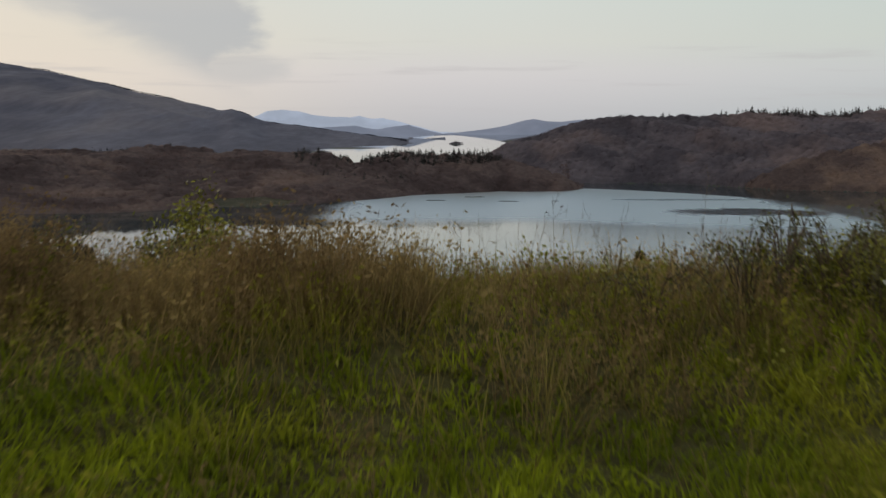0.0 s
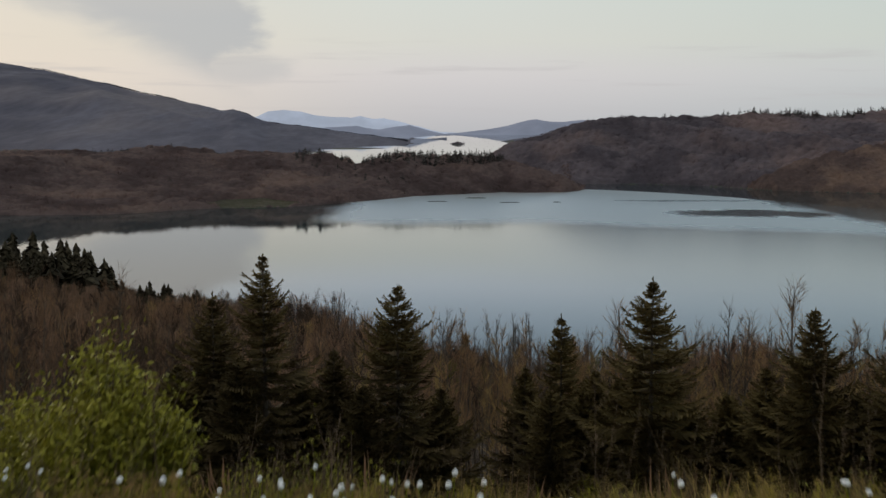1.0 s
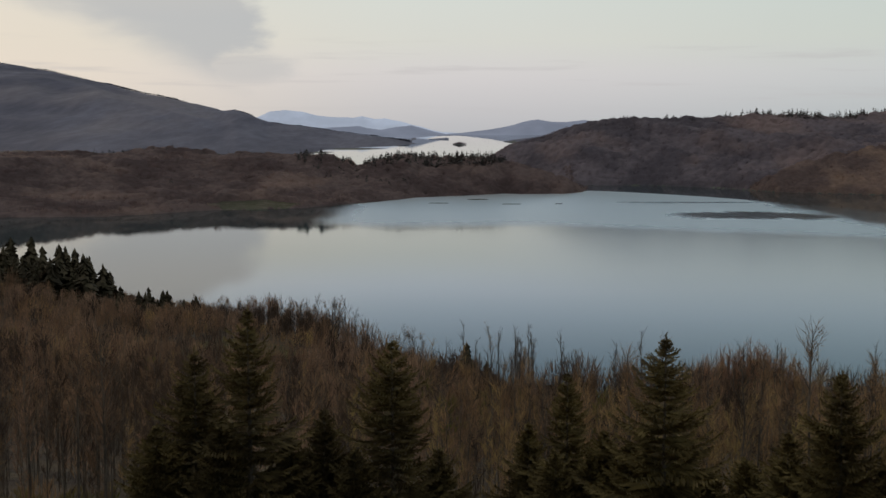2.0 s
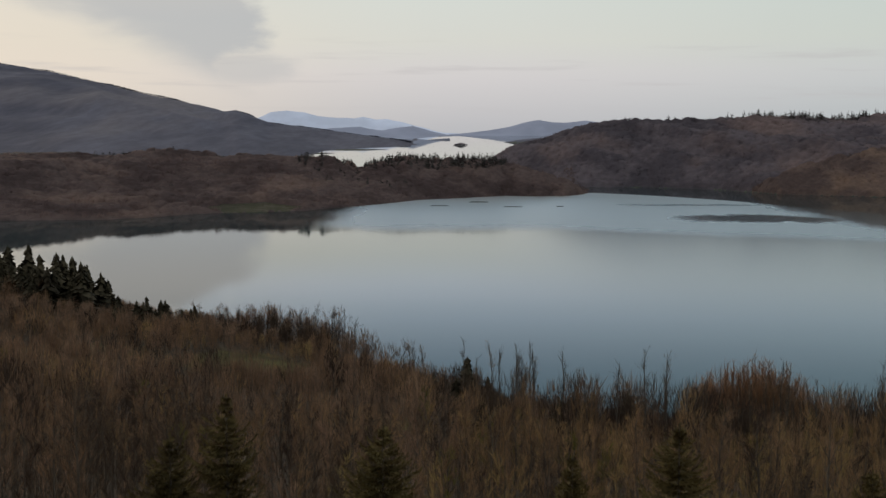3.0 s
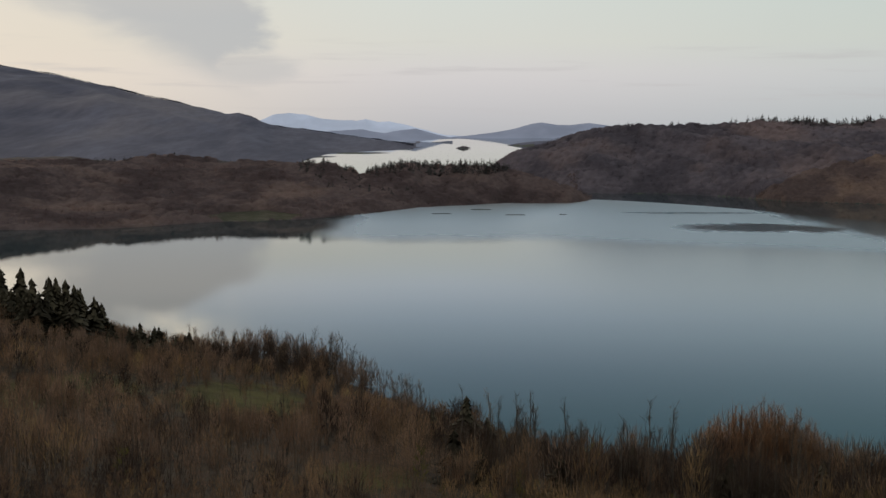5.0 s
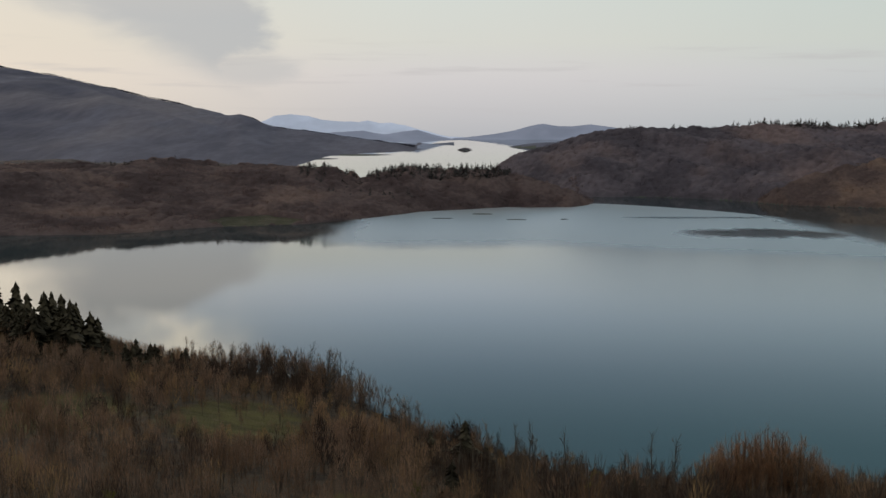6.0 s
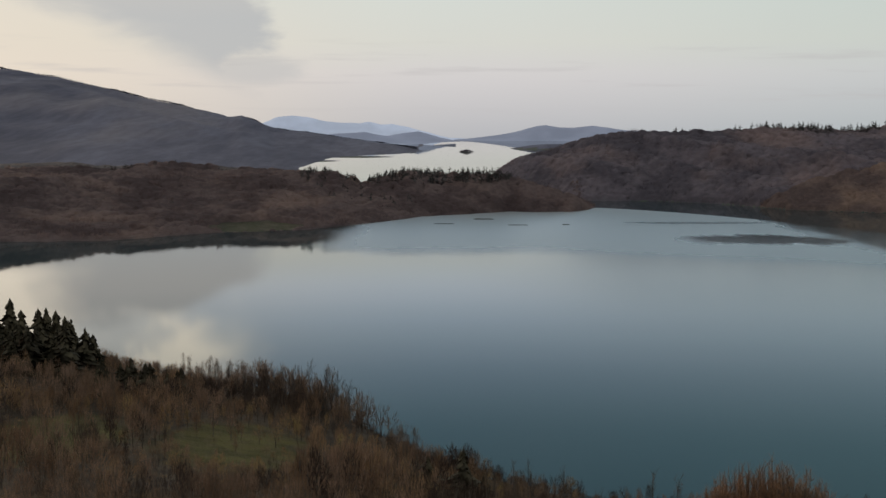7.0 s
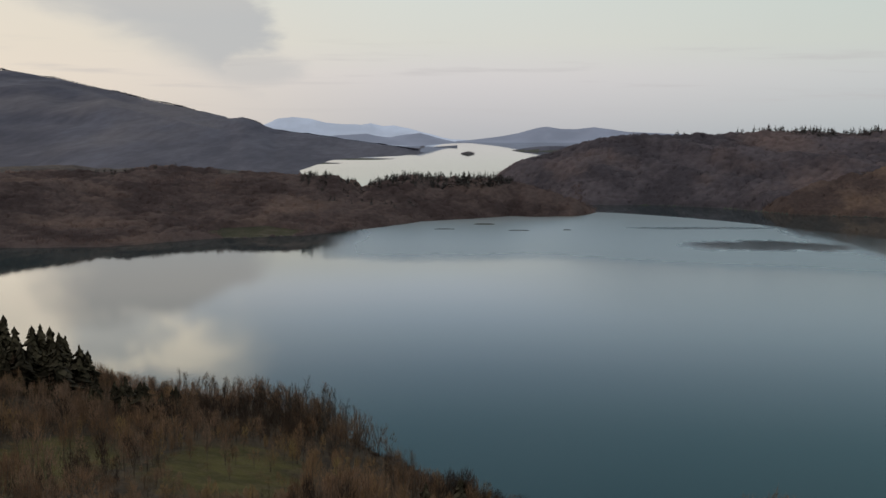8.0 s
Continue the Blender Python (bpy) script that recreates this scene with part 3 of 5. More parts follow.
# ---------------------------------------------------------------- tree shapes (unit height)
def bare_template(seed, limbs=10, twigs=150, spread=0.15, low=0.25, girth=0.011, twig_w=0.0035, sides=4, steep=1.0, reach=1.0):
    """A leafless tree: trunk and limbs, and the fuzz of its twigs."""
    r = np.random.default_rng(seed)
    trunk, fuzz = Soup(), Soup()
    bend = r.normal(0, 0.02, (4, 2))
    zz = np.array([-0.03, 0.3, 0.65, 0.98])
    pts = np.stack([bend[:, 0] * zz, bend[:, 1] * zz, zz], 1)
    trunk.tube(pts, girth * np.array([1.2, 0.85, 0.5, 0.10]), sides)
    ends = []
    for i in range(limbs):
        z0 = low + (0.9 - low) * (i + r.random()) / limbs
        a = r.random() * 2 * np.pi
        ln = spread * (1.2 - z0) * r.uniform(0.7, 1.5)
        base = np.array([np.interp(z0, zz, pts[:, 0]), np.interp(z0, zz, pts[:, 1]), z0])
        tip = base + ln * np.array([np.cos(a) / steep, np.sin(a) / steep, r.uniform(1.0, 2.2)])
        trunk.tube([base, tip], girth * np.array([0.40, 0.08]), 3)
        ends.append((base, tip))
    ends.append((pts[2], pts[3]))
    if sides > 5:
        for base, tip in list(ends):
            for j in range(5):
                p = base + (tip - base) * r.uniform(0.25, 0.95)
                d = (tip - base) / np.linalg.norm(tip - base) + r.normal(0, 0.55, 3) + np.array([0, 0, 0.3])
                e = p + d / np.linalg.norm(d) * r.uniform(0.05, 0.13)
                trunk.tube([p, e], girth * np.array([0.15, 0.04]), 3)
                ends.append((p, e))
    for i in range(twigs):
        base, tip = ends[r.integers(len(ends))]
        f = r.uniform(0.15, 1.0)
        p = base + (tip - base) * f
        d = (tip - base) / np.linalg.norm(tip - base) + np.array([r.normal(0, 0.55), r.normal(0, 0.55), r.normal(0.25, 0.3)])
        d = d / np.linalg.norm(d) * (r.uniform(0.03, 0.09) if sides > 5 else r.uniform(0.05, 0.14)) * (1.15 - 0.4 * f) * reach
        side = np.cross(d, r.normal(0, 1, 3))
        side = side / np.linalg.norm(side) * twig_w * r.uniform(0.6, 1.4)
        fuzz.add([p - side, p + side, p + d], [(0, 1, 2)])
    return trunk.arrays(), fuzz.arrays()


def spruce_template(seed, tiers=9, fingers=9, width=0.20):
    """A dark conifer with ragged, drooping branches."""
    r = np.random.default_rng(seed)
    s = Soup()
    stem = Soup()
    stem.tube([(0, 0, -0.03), (0, 0, 0.98)], [0.014, 0.003], 5)
    for i in range(tiers):
        for j in range(fingers):
            z = 0.07 + 0.90 * (i + r.uniform(-1.5, 1.5)) / tiers
            z = min(max(z, 0.05), 0.95)
            a = 2 * np.pi * (j + r.random()) / fingers
            uneven = 1 + 0.30 * np.sin(2 * a + 11 * z + seed) + 0.22 * np.sin(3 * a - 17 * z + 2 * seed) + 0.15 * np.sin(23 * z + seed)
            ln = (width * (1 - z) ** 0.85 + 0.014) * r.uniform(0.45, 1.35) * uneven
            o = np.array([np.cos(a), np.sin(a), 0])
            q = np.array([-np.sin(a), np.cos(a), 0]) * ln * min(0.34, 3.0 / fingers)
            top = np.array([0, 0, z + 0.07])
            end = o * ln + np.array([0, 0, z - 0.05 * r.uniform(0.0, 1.4)])
            m = o * ln * 0.55 + np.array([0, 0, z + 0.012])
            s.add([top, m + q, end, m - q], [(0, 1, 3), (1, 2, 3)])
            s.add([m + q * 0.6, end, m - q * 0.6, o * ln * 0.35 + np.array([0, 0, z - 0.05])], [(0, 1, 3), (2, 3, 1)])
    return stem.arrays(), s.arrays()


def tuft_template(seed, blades=14, width=0.5, blade=0.075):
    """A far bare crown: a loose brush of branches."""
    r = np.random.default_rng(seed)
    s = Soup()
    for i in range(blades):
        a, rr = r.random() * 2 * np.pi, width * 0.5 * np.sqrt(r.random())
        b = np.array([np.cos(a) * rr * 0.35, np.sin(a) * rr * 0.35, r.uniform(0.0, 0.35)])
        t = np.array([np.cos(a) * rr, np.sin(a) * rr, r.uniform(0.65, 1.0) * (1 - 0.5 * (rr / width) ** 2)])
        side = np.array([-np.sin(a + r.normal()), np.cos(a + r.normal()), 0.0]) * blade * r.uniform(0.65, 1.35)
        m = (b + t) / 2 + np.array([np.cos(a), np.sin(a), 0]) * 0.06
        s.add([b, m - side, m + side, t], [(0, 2, 1), (1, 2, 3)])
    return s.arrays()


def spots(x0, x1, y0, y1, n, keep):
    x, y = rng.uniform(x0, x1, n), rng.uniform(y0, y1, n)
    ok = keep(x, y)
    x, y = x[ok], y[ok]
    return np.stack([x, y, land(x, y)], 1)


def stuff(name, soups, mat, label, category, smooth=False):
    v, t = joined(soups)
    return tagged(new(name, mesh_from(name, v, t, [mat], smooth=smooth)), label, category, kind="stuff")


def woods_keep(x, y):
    ok = (np.abs(x) < 10 + 0.42 * y) & (y < near_shore(x) - 4)
    gap = rolling(x, y, 60, 3, 51) + 1.5 * np.exp(-((x + 48) / 14) ** 2 - ((y - 300) / 30) ** 2) + 1.5 * np.exp(-((x + 89) / 14) ** 2 - ((y - 294) / 32) ** 2)
    return ok & ((gap < 0.75) | (rng.random(len(x)) < 0.20))


def wood_template(seed, twigs=140, thick=1.0):
    """A leafless tree for the mass of the wood: forking stems and a rounded crown of twigs."""
    r = np.random.default_rng(seed)
    trunk, s = Soup(), Soup()
    slim = seed % 2
    wide = r.uniform(0.13, 0.20) if slim else r.uniform(0.22, 0.36)
    mid, half = (0.60, 0.37) if slim else (0.55, 0.38)
    for i in range(int(r.integers(2, 4))):
        a, q = r.random() * 6.28, r.uniform(0.1, 0.8)
        trunk.tube([(0, 0, -0.03), (np.cos(a) * wide * q * 0.3, np.sin(a) * wide * q * 0.3, 0.4), (np.cos(a) * wide * q, np.sin(a) * wide * q, r.uniform(0.85, 1.0))], [0.009, 0.006, 0.001], 3)
    for i in range(twigs):
        d = r.normal(0, 1, 3)
        d = d / np.linalg.norm(d) * r.random() ** 0.40
        p = np.array([d[0] * wide * (1.1 - 0.3 * d[2]), d[1] * wide * (1.1 - 0.3 * d[2]), mid + half * d[2] - 0.05])
        g = np.array([d[0] * 0.4 + r.normal(0, 0.22), d[1] * 0.4 + r.normal(0, 0.22), r.uniform(0.7, 1.5)])
        g = g / np.linalg.norm(g) * r.uniform(0.08, 0.20)
        w = np.cross(g, r.normal(0, 1, 3))
        w = w / np.linalg.norm(w) * r.uniform(0.0030, 0.0068) * thick
        s.add([p - w, p + w, p + g], [(0, 1, 2)])
    return trunk.arrays(), s.arrays()


def near_woods():
    bare = [wood_template(100 + i, 170, 0.72) for i in range(4)] + [wood_template(110 + i, 150, 1.25) for i in range(4)]
    fine = [bare_template(120 + i, 9, 300, 0.10 + 0.02 * (i % 3), 0.06, 0.0046, 0.0015, 4, 1.5, 0.85) for i in range(4)]
    tones = ((M_TWIG, "brown"), (M_TWIG_GREY, "greyish"), (M_TWIG_OCHRE, "ochre"), (M_TWIG_DARK, "dark brown"))

    def tone_of(p, size):
        """Stands of one colour that run into each other."""
        n = 0.8 * rolling(p[:, 0], p[:, 1], size, 3, 73) + rng.normal(0, 0.55, len(p)) + np.where(p[:, 0] > 0, 0.25, -0.35) + 0.35 * (p[:, 1] < 190) + 0.45 * (p[:, 0] > 2) * (p[:, 1] < 188)
        m = 0.9 * rolling(p[:, 0], p[:, 1], size * 0.6, 3, 79) + rng.normal(0, 0.5, len(p))
        belt = 0.9 * ease((p[:, 0] + 8) / 8) * ease((p[:, 1] - 188) / 12) * (np.hypot(p[:, 0] - 58, p[:, 1] - 240) > 9)
        shore = 0.8 * np.exp(-((p[:, 0] + 62) / 22) ** 2) * ease((p[:, 1] - 335) / 25)
        return np.where(m + belt + shore + 0.55 * (p[:, 0] < -4) * (p[:, 1] < 165) > 0.60, 3, np.where(n > 0.55, 2, np.where(n > -0.45, 0, 1)))

    p = spots(-75, 75, 57, 150, 4200, woods_keep)[:1300]
    kind, turn, tone = rng.integers(0, 4, len(p)), rng.random(len(p)) * 6.28, tone_of(p, 18)
    h = rng.uniform(5.0, 9.6, len(p)) * (1.0 + 0.18 * rolling(p[:, 0], p[:, 1], 15, 2, 72)) * np.interp(p[:, 1], (57, 80, 120, 150), (0.92, 1.05, 1.0, 0.8))
    stuff("young_wood_trunks", [scatter(fine[k][0], p[kind == k], h[kind == k], turn[kind == k]) for k in range(4)], M_BARK, "thin grey-brown trunks of young leafless trees", "trees")
    for q, (mat, word) in enumerate(tones):
        sel = [(kind == k) & (tone == q) for k in range(4)]
        stuff("young_wood_twigs", [scatter(fine[k][1], p[sel[k]], h[sel[k]], turn[sel[k]]) for k in range(4)], mat, f"fine {word} twigs of young leafless trees", "trees")
    p = spots(-230, 230, 120, 520, 30000, woods_keep)[:4200]
    kind, tone = rng.integers(0, 4, len(p)) + 4 * (p[:, 1] > 225), tone_of(p, 40)
    h = rng.uniform(3.6, 10.0, len(p)) * (0.95 + 0.35 * rolling(p[:, 0], p[:, 1], 22, 3, 71)) * np.where(p[:, 1] < 150, 0.85, 1.0)
    h *= 1 + 0.15 * ease((p[:, 1] - 330) / 40)
    h *= np.interp(near_shore(p[:, 0]) - p[:, 1], (4, 20), (0.75, 1.0)) * (1 + 0.25 * np.exp(-((p[:, 0] + 56) / 20) ** 2) * ease((p[:, 1] - near_shore(p[:, 0]) + 60) / 25))
    thin = np.hypot((p[:, 0] + 46) / 20, (p[:, 1] - 268) / 40) < 1
    h = np.where(thin, np.minimum(h, np.interp(p[:, 1], (228, 255, 285), (6.5, 4.8, 3.6)) * rng.uniform(0.7, 1.1, len(p))), h)
    dark_belt = (p[:, 0] > -6) & (p[:, 0] < 88) & (p[:, 1] > 188 - 0.08 * p[:, 0]) & (p[:, 1] < 222)
    h = np.where(dark_belt, np.clip(1.6 * h, 7.5, np.where(np.abs(p[:, 0] - 55) < 10, 9.5, 13.5)), np.where((p[:, 0] > -2) & (p[:, 1] < 189), np.minimum(h, 6.8), h))
    h = np.where((p[:, 0] > -116) & (p[:, 0] < -72) & (p[:, 1] > 335), np.minimum(h, 7.5), h)
    h = np.where((p[:, 0] > 8) & (p[:, 1] > 222), np.minimum(h, rng.uniform(3.5, 7.0, len(p))), h)
    turn = rng.random(len(p)) * 6.28
    trunks = [scatter(bare[k][0], p[kind == k], h[kind == k], turn[kind == k]) for k in range(8)]
    stuff("bare_woodland_trunks", trunks, M_BARK, "slender grey-brown stems of leafless woodland", "trees")
    for q, (mat, word) in enumerate(tones):
        sel = [(kind == k) & (tone == q) for k in range(8)]
        stuff("bare_woodland_twigs", [scatter(bare[k][1], p[sel[k]], h[sel[k]], turn[sel[k]], h[sel[k]] * rng.uniform(0.75, 1.25, sel[k].sum())) for k in range(8)], mat, f"{word} leafless crowns of the woodland on the slope", "trees")
    herbs = [tuft_template(170 + i, 38, 1.3, 0.028) for i in range(3)]
    p = spots(-45, 45, 16, 85, 3000, lambda x, y: (np.abs(x) < 5 + 0.43 * y) & (rolling(x, y, 12, 3, 95) - 0.02 * x > 0.15))[:520]
    kind, h, turn = rng.integers(0, 3, len(p)), rng.uniform(0.35, 1.1, len(p)), rng.random(len(p)) * 6.28
    stuff("green_undergrowth", [scatter(herbs[k], p[kind == k], h[kind == k], turn[kind == k]) for k in range(3)], M_HERB, "olive-green spring growth under the trees", "undergrowth")
    # scrub along the water's edge
    p = spots(-210, 200, 280, 560, 14000, lambda x, y: (np.abs(x) < 10 + 0.42 * y) & (y < near_shore(x) - 0.5) & (y > near_shore(x) - 12))[:900]
    fringe = [tuft_template(160 + i, 40, 1.0, 0.020) for i in range(3)]
    kind, h, turn = rng.integers(0, 3, len(p)), rng.uniform(1.2, 3.4, len(p)), rng.random(len(p)) * 6.28
    stuff("shore_scrub", [scatter(fringe[k], p[kind == k], h[kind == k], turn[kind == k]) for k in range(3)], M_TWIG_DARK, "dark leafless scrub along the water's edge", "scrub")
    # undergrowth
    tufts = [tuft_template(150 + i, 18, 1.1, 0.017) for i in range(4)]
    p = spots(-150, 150, 22, 330, 9000, lambda x, y: (np.abs(x) < 9 + 0.43 * y) & (np.hypot((x + 48) / 14, (y - 302) / 30) > 1) & (np.hypot((x + 89) / 14, (y - 296) / 30) > 1))[:2000]
    kind, h, turn = rng.integers(0, 4, len(p)), rng.uniform(0.7, 2.4, len(p)), rng.random(len(p)) * 6.28
    stuff("undergrowth", [scatter(tufts[k], p[kind == k], h[kind == k], turn[kind == k]) for k in range(4)], M_TWIG, "low brown scrub under the leafless trees", "scrub")


near_woods()


def crown_domes(x, y, cell):
    """Height of a closed stand of rounded crowns of uneven size, 0 between them to about 1 on the tallest."""
    best = np.zeros(np.shape(x))
    for dx in (-1, 0, 1):
        for dy in (-1, 0, 1):
            i, j = np.floor(x / cell) + dx, np.floor(y / cell) + dy
            jx, jy, jr = value_noise(i, j, 501), value_noise(i, j, 502), value_noise(i, j, 503)
            cx, cy, rr = (i + 0.5 + 0.42 * jx) * cell, (j + 0.5 + 0.42 * jy) * cell, cell * (0.62 + 0.20 * jr)
            d = ((x - cx) ** 2 + (y - cy) ** 2) / rr ** 2
            best = np.maximum(best, np.sqrt(np.clip(1 - d, 0, 1)) * (0.72 + 0.28 * jr))
    return best


def canopy(name, label, mat, area, step, keep, tall):
    """The closed roof of bare crowns over a far wood, a lumpy sheet that comes down to the ground at its edges."""
    x, y = np.arange(area[0], area[1], step[0]), np.arange(area[2], area[3], step[1])
    Y, X = np.meshgrid(y, x, indexing="ij")
    X = X + 0.3 * step[0] * value_noise(X * 0.7, Y * 0.7, 5)
    z = land(X, Y)
    inside = keep(X.ravel(), Y.ravel()).reshape(X.shape)
    cover = 1.0 + 0.45 * rolling(X, Y, 60.0, 3, 77)
    z = z + np.where(inside & (z > -0.4), ease((z + 0.6) / 1.4) * (0.8 + tall * cover * crown_domes(X, Y, 10.5)), -0.6)
    nr, nc = X.shape
    i = (np.arange(nr - 1)[:, None] * nc + np.arange(nc - 1)[None])
    use = (inside[:-1, :-1] | inside[1:, 1:] | inside[1:, :-1] | inside[:-1, 1:]) & (z[:-1, :-1] > -3.0)
    i = i[use]
    t = np.stack([np.stack([i, i + 1, i + nc + 1], 1), np.stack([i, i + nc + 1, i + nc], 1)], 1).reshape(-1, 3)
    used, t = np.unique(t, return_inverse=True)
    v = np.stack([X, Y, z], -1).reshape(-1, 3)[used]
    return tagged(new(name, mesh_from(name, v, t.reshape(-1, 3), [mat], smooth=True)), label, "woods", kind="stuff")


def far_woods():
    tufts = [tuft_template(200 + i, 14, 0.95, 0.026) for i in range(5)]
    on_head = lambda x, y: (np.abs(x) < 0.45 * y) & (headland(x, y) > -0.3) & ~field(x, y)
    on_hill = lambda x, y: (np.abs(x) < 0.45 * y) & (right_hill(x, y) > -0.3)
    is_spur = lambda x, y: (x > 350) & (y < 1445)
    for keep, area, n, name, label, mat, tall in ((on_head, (-560, 165, 900, 1620), 6800, "headland_woods", "brown leafless woods covering the low headland", M_WOOD_WARM_HAZED, 5.6),
                                                  (lambda x, y: on_hill(x, y) & ~is_spur(x, y), (30, 760, 1250, 1800), 6400, "hillside_woods", "grey-brown leafless woods on the hillside across the lake", M_WOOD_GREY_HAZED, 5.4),
                                                  (lambda x, y: on_hill(x, y) & is_spur(x, y), (345, 760, 1200, 1450), 2600, "spur_woods", "russet leafless scrub on the spur across the lake", M_WOOD_RUST_HAZED, 4.6)):
        p = spots(*area, n, keep)
        kind, turn = rng.integers(0, 5, len(p)), rng.random(len(p)) * 6.28
        h = rng.uniform(0.95, 1.4, len(p)) * tall * (1.0 + 0.35 * rolling(p[:, 0], p[:, 1], 50, 3, 77))
        stuff(name, [scatter(tufts[k], p[kind == k], h[kind == k], turn[kind == k], 1.1 * h[kind == k]) for k in range(5)], mat, label, "woods")
        canopy(name + "_canopy", label, mat, area, (2.7, 2.7), keep, tall)
    # the mountain's woods, a fringe along its skyline
    low = [tuft_template(260 + i, 8, 0.8) for i in range(3)]
    a = rng.uniform(-0.42, -0.03, 3200)
    r = rng.uniform(0.985, 1.004, 3200)
    yc = np.interp(a, (-0.6, -0.17, -0.12, -0.05, -0.0237), (10000, 10000, 8600, 6500, 5700))
    y = yc * r
    x = 0.42 + a * (y - EYE_Y)
    z = left_mountain(x, y)
    ok = z > 3
    m = np.stack(drawn_in(x[ok], y[ok], z[ok]), 1)
    kind, h, turn = rng.integers(0, 3, len(m)), rng.uniform(2.5, 7.5, len(m)) * (0.8 + 0.6 * value_noise(m[:, 0] / 60, m[:, 1] / 60, 4)), rng.random(len(m)) * 6.28
    stuff("mountain_woods", [scatter(low[k], m[kind == k], h[kind == k], turn[kind == k], 1.6 * h[kind == k]) for k in range(3)], M_MOUNT_WOOD_HAZED, "woods on the far mountain, haze painted into their grey", "woods")
    # conifers on the skylines and in groups
    sp = [joined(spruce_template(300 + i, 5, 4)) for i in range(4)]
    c1 = spots(-170, 70, 1380, 1490, 3000, lambda x, y: (headland(x, y) > 26) & (rolling(x, y * 0, 22, 2, 85) > -0.75))[:520]
    c2 = spots(150, 760, 1738, 1792, 1600, lambda x, y: (right_hill(x, y) > 50) & (0.9 * rolling(x, y * 0, 45, 2, 81) + (x > 385) * 0.75 > 0.45))[:300]
    c3 = spots(-450, 740, 1000, 1760, 4000, lambda x, y: (np.abs(x) < 0.45 * y) & (np.maximum(headland(x, y), right_hill(x, y)) > 4) & (rolling(x, y, 110, 3, 87) > 0.75))[:90]
    p = np.concatenate([c1, c2, c3])
    kind, turn = rng.integers(0, 4, len(p)), rng.random(len(p)) * 6.28
    h = rng.uniform(5.5, 10.5, len(p)) * np.where((p[:, 0] > 380) & (p[:, 1] > 1690), 1.5, np.where(np.arange(len(p)) < len(c1), 1.35, 1.2))
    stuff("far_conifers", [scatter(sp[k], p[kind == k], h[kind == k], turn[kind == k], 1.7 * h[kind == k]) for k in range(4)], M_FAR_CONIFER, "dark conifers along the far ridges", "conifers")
    # the wooded islet in the far reach
    p = np.stack([rng.uniform(29, 83, 60), rng.uniform(5260, 5340, 60)], 1)
    islet = [(v, t) for v, t in (scatter(tufts[k], np.stack([p[k::5, 0], p[k::5, 1], 0 * p[k::5, 0]], 1), rng.uniform(8, 15, 12) * (1.05 - ((p[k::5, 0] - 58) / 34) ** 2), rng.random(12) * 6.28, np.full(12, 15.0)) for k in range(5))]
    v, t = joined(islet)
    tagged(new("islet_trees", mesh_from("islet_trees", np.stack(drawn_in(v[:, 0], v[:, 1], v[:, 2]), 1), t, [M_WOOD_GREY_HAZED])), "trees on a small islet far up the lake", "woods", kind="stuff")


far_woods()


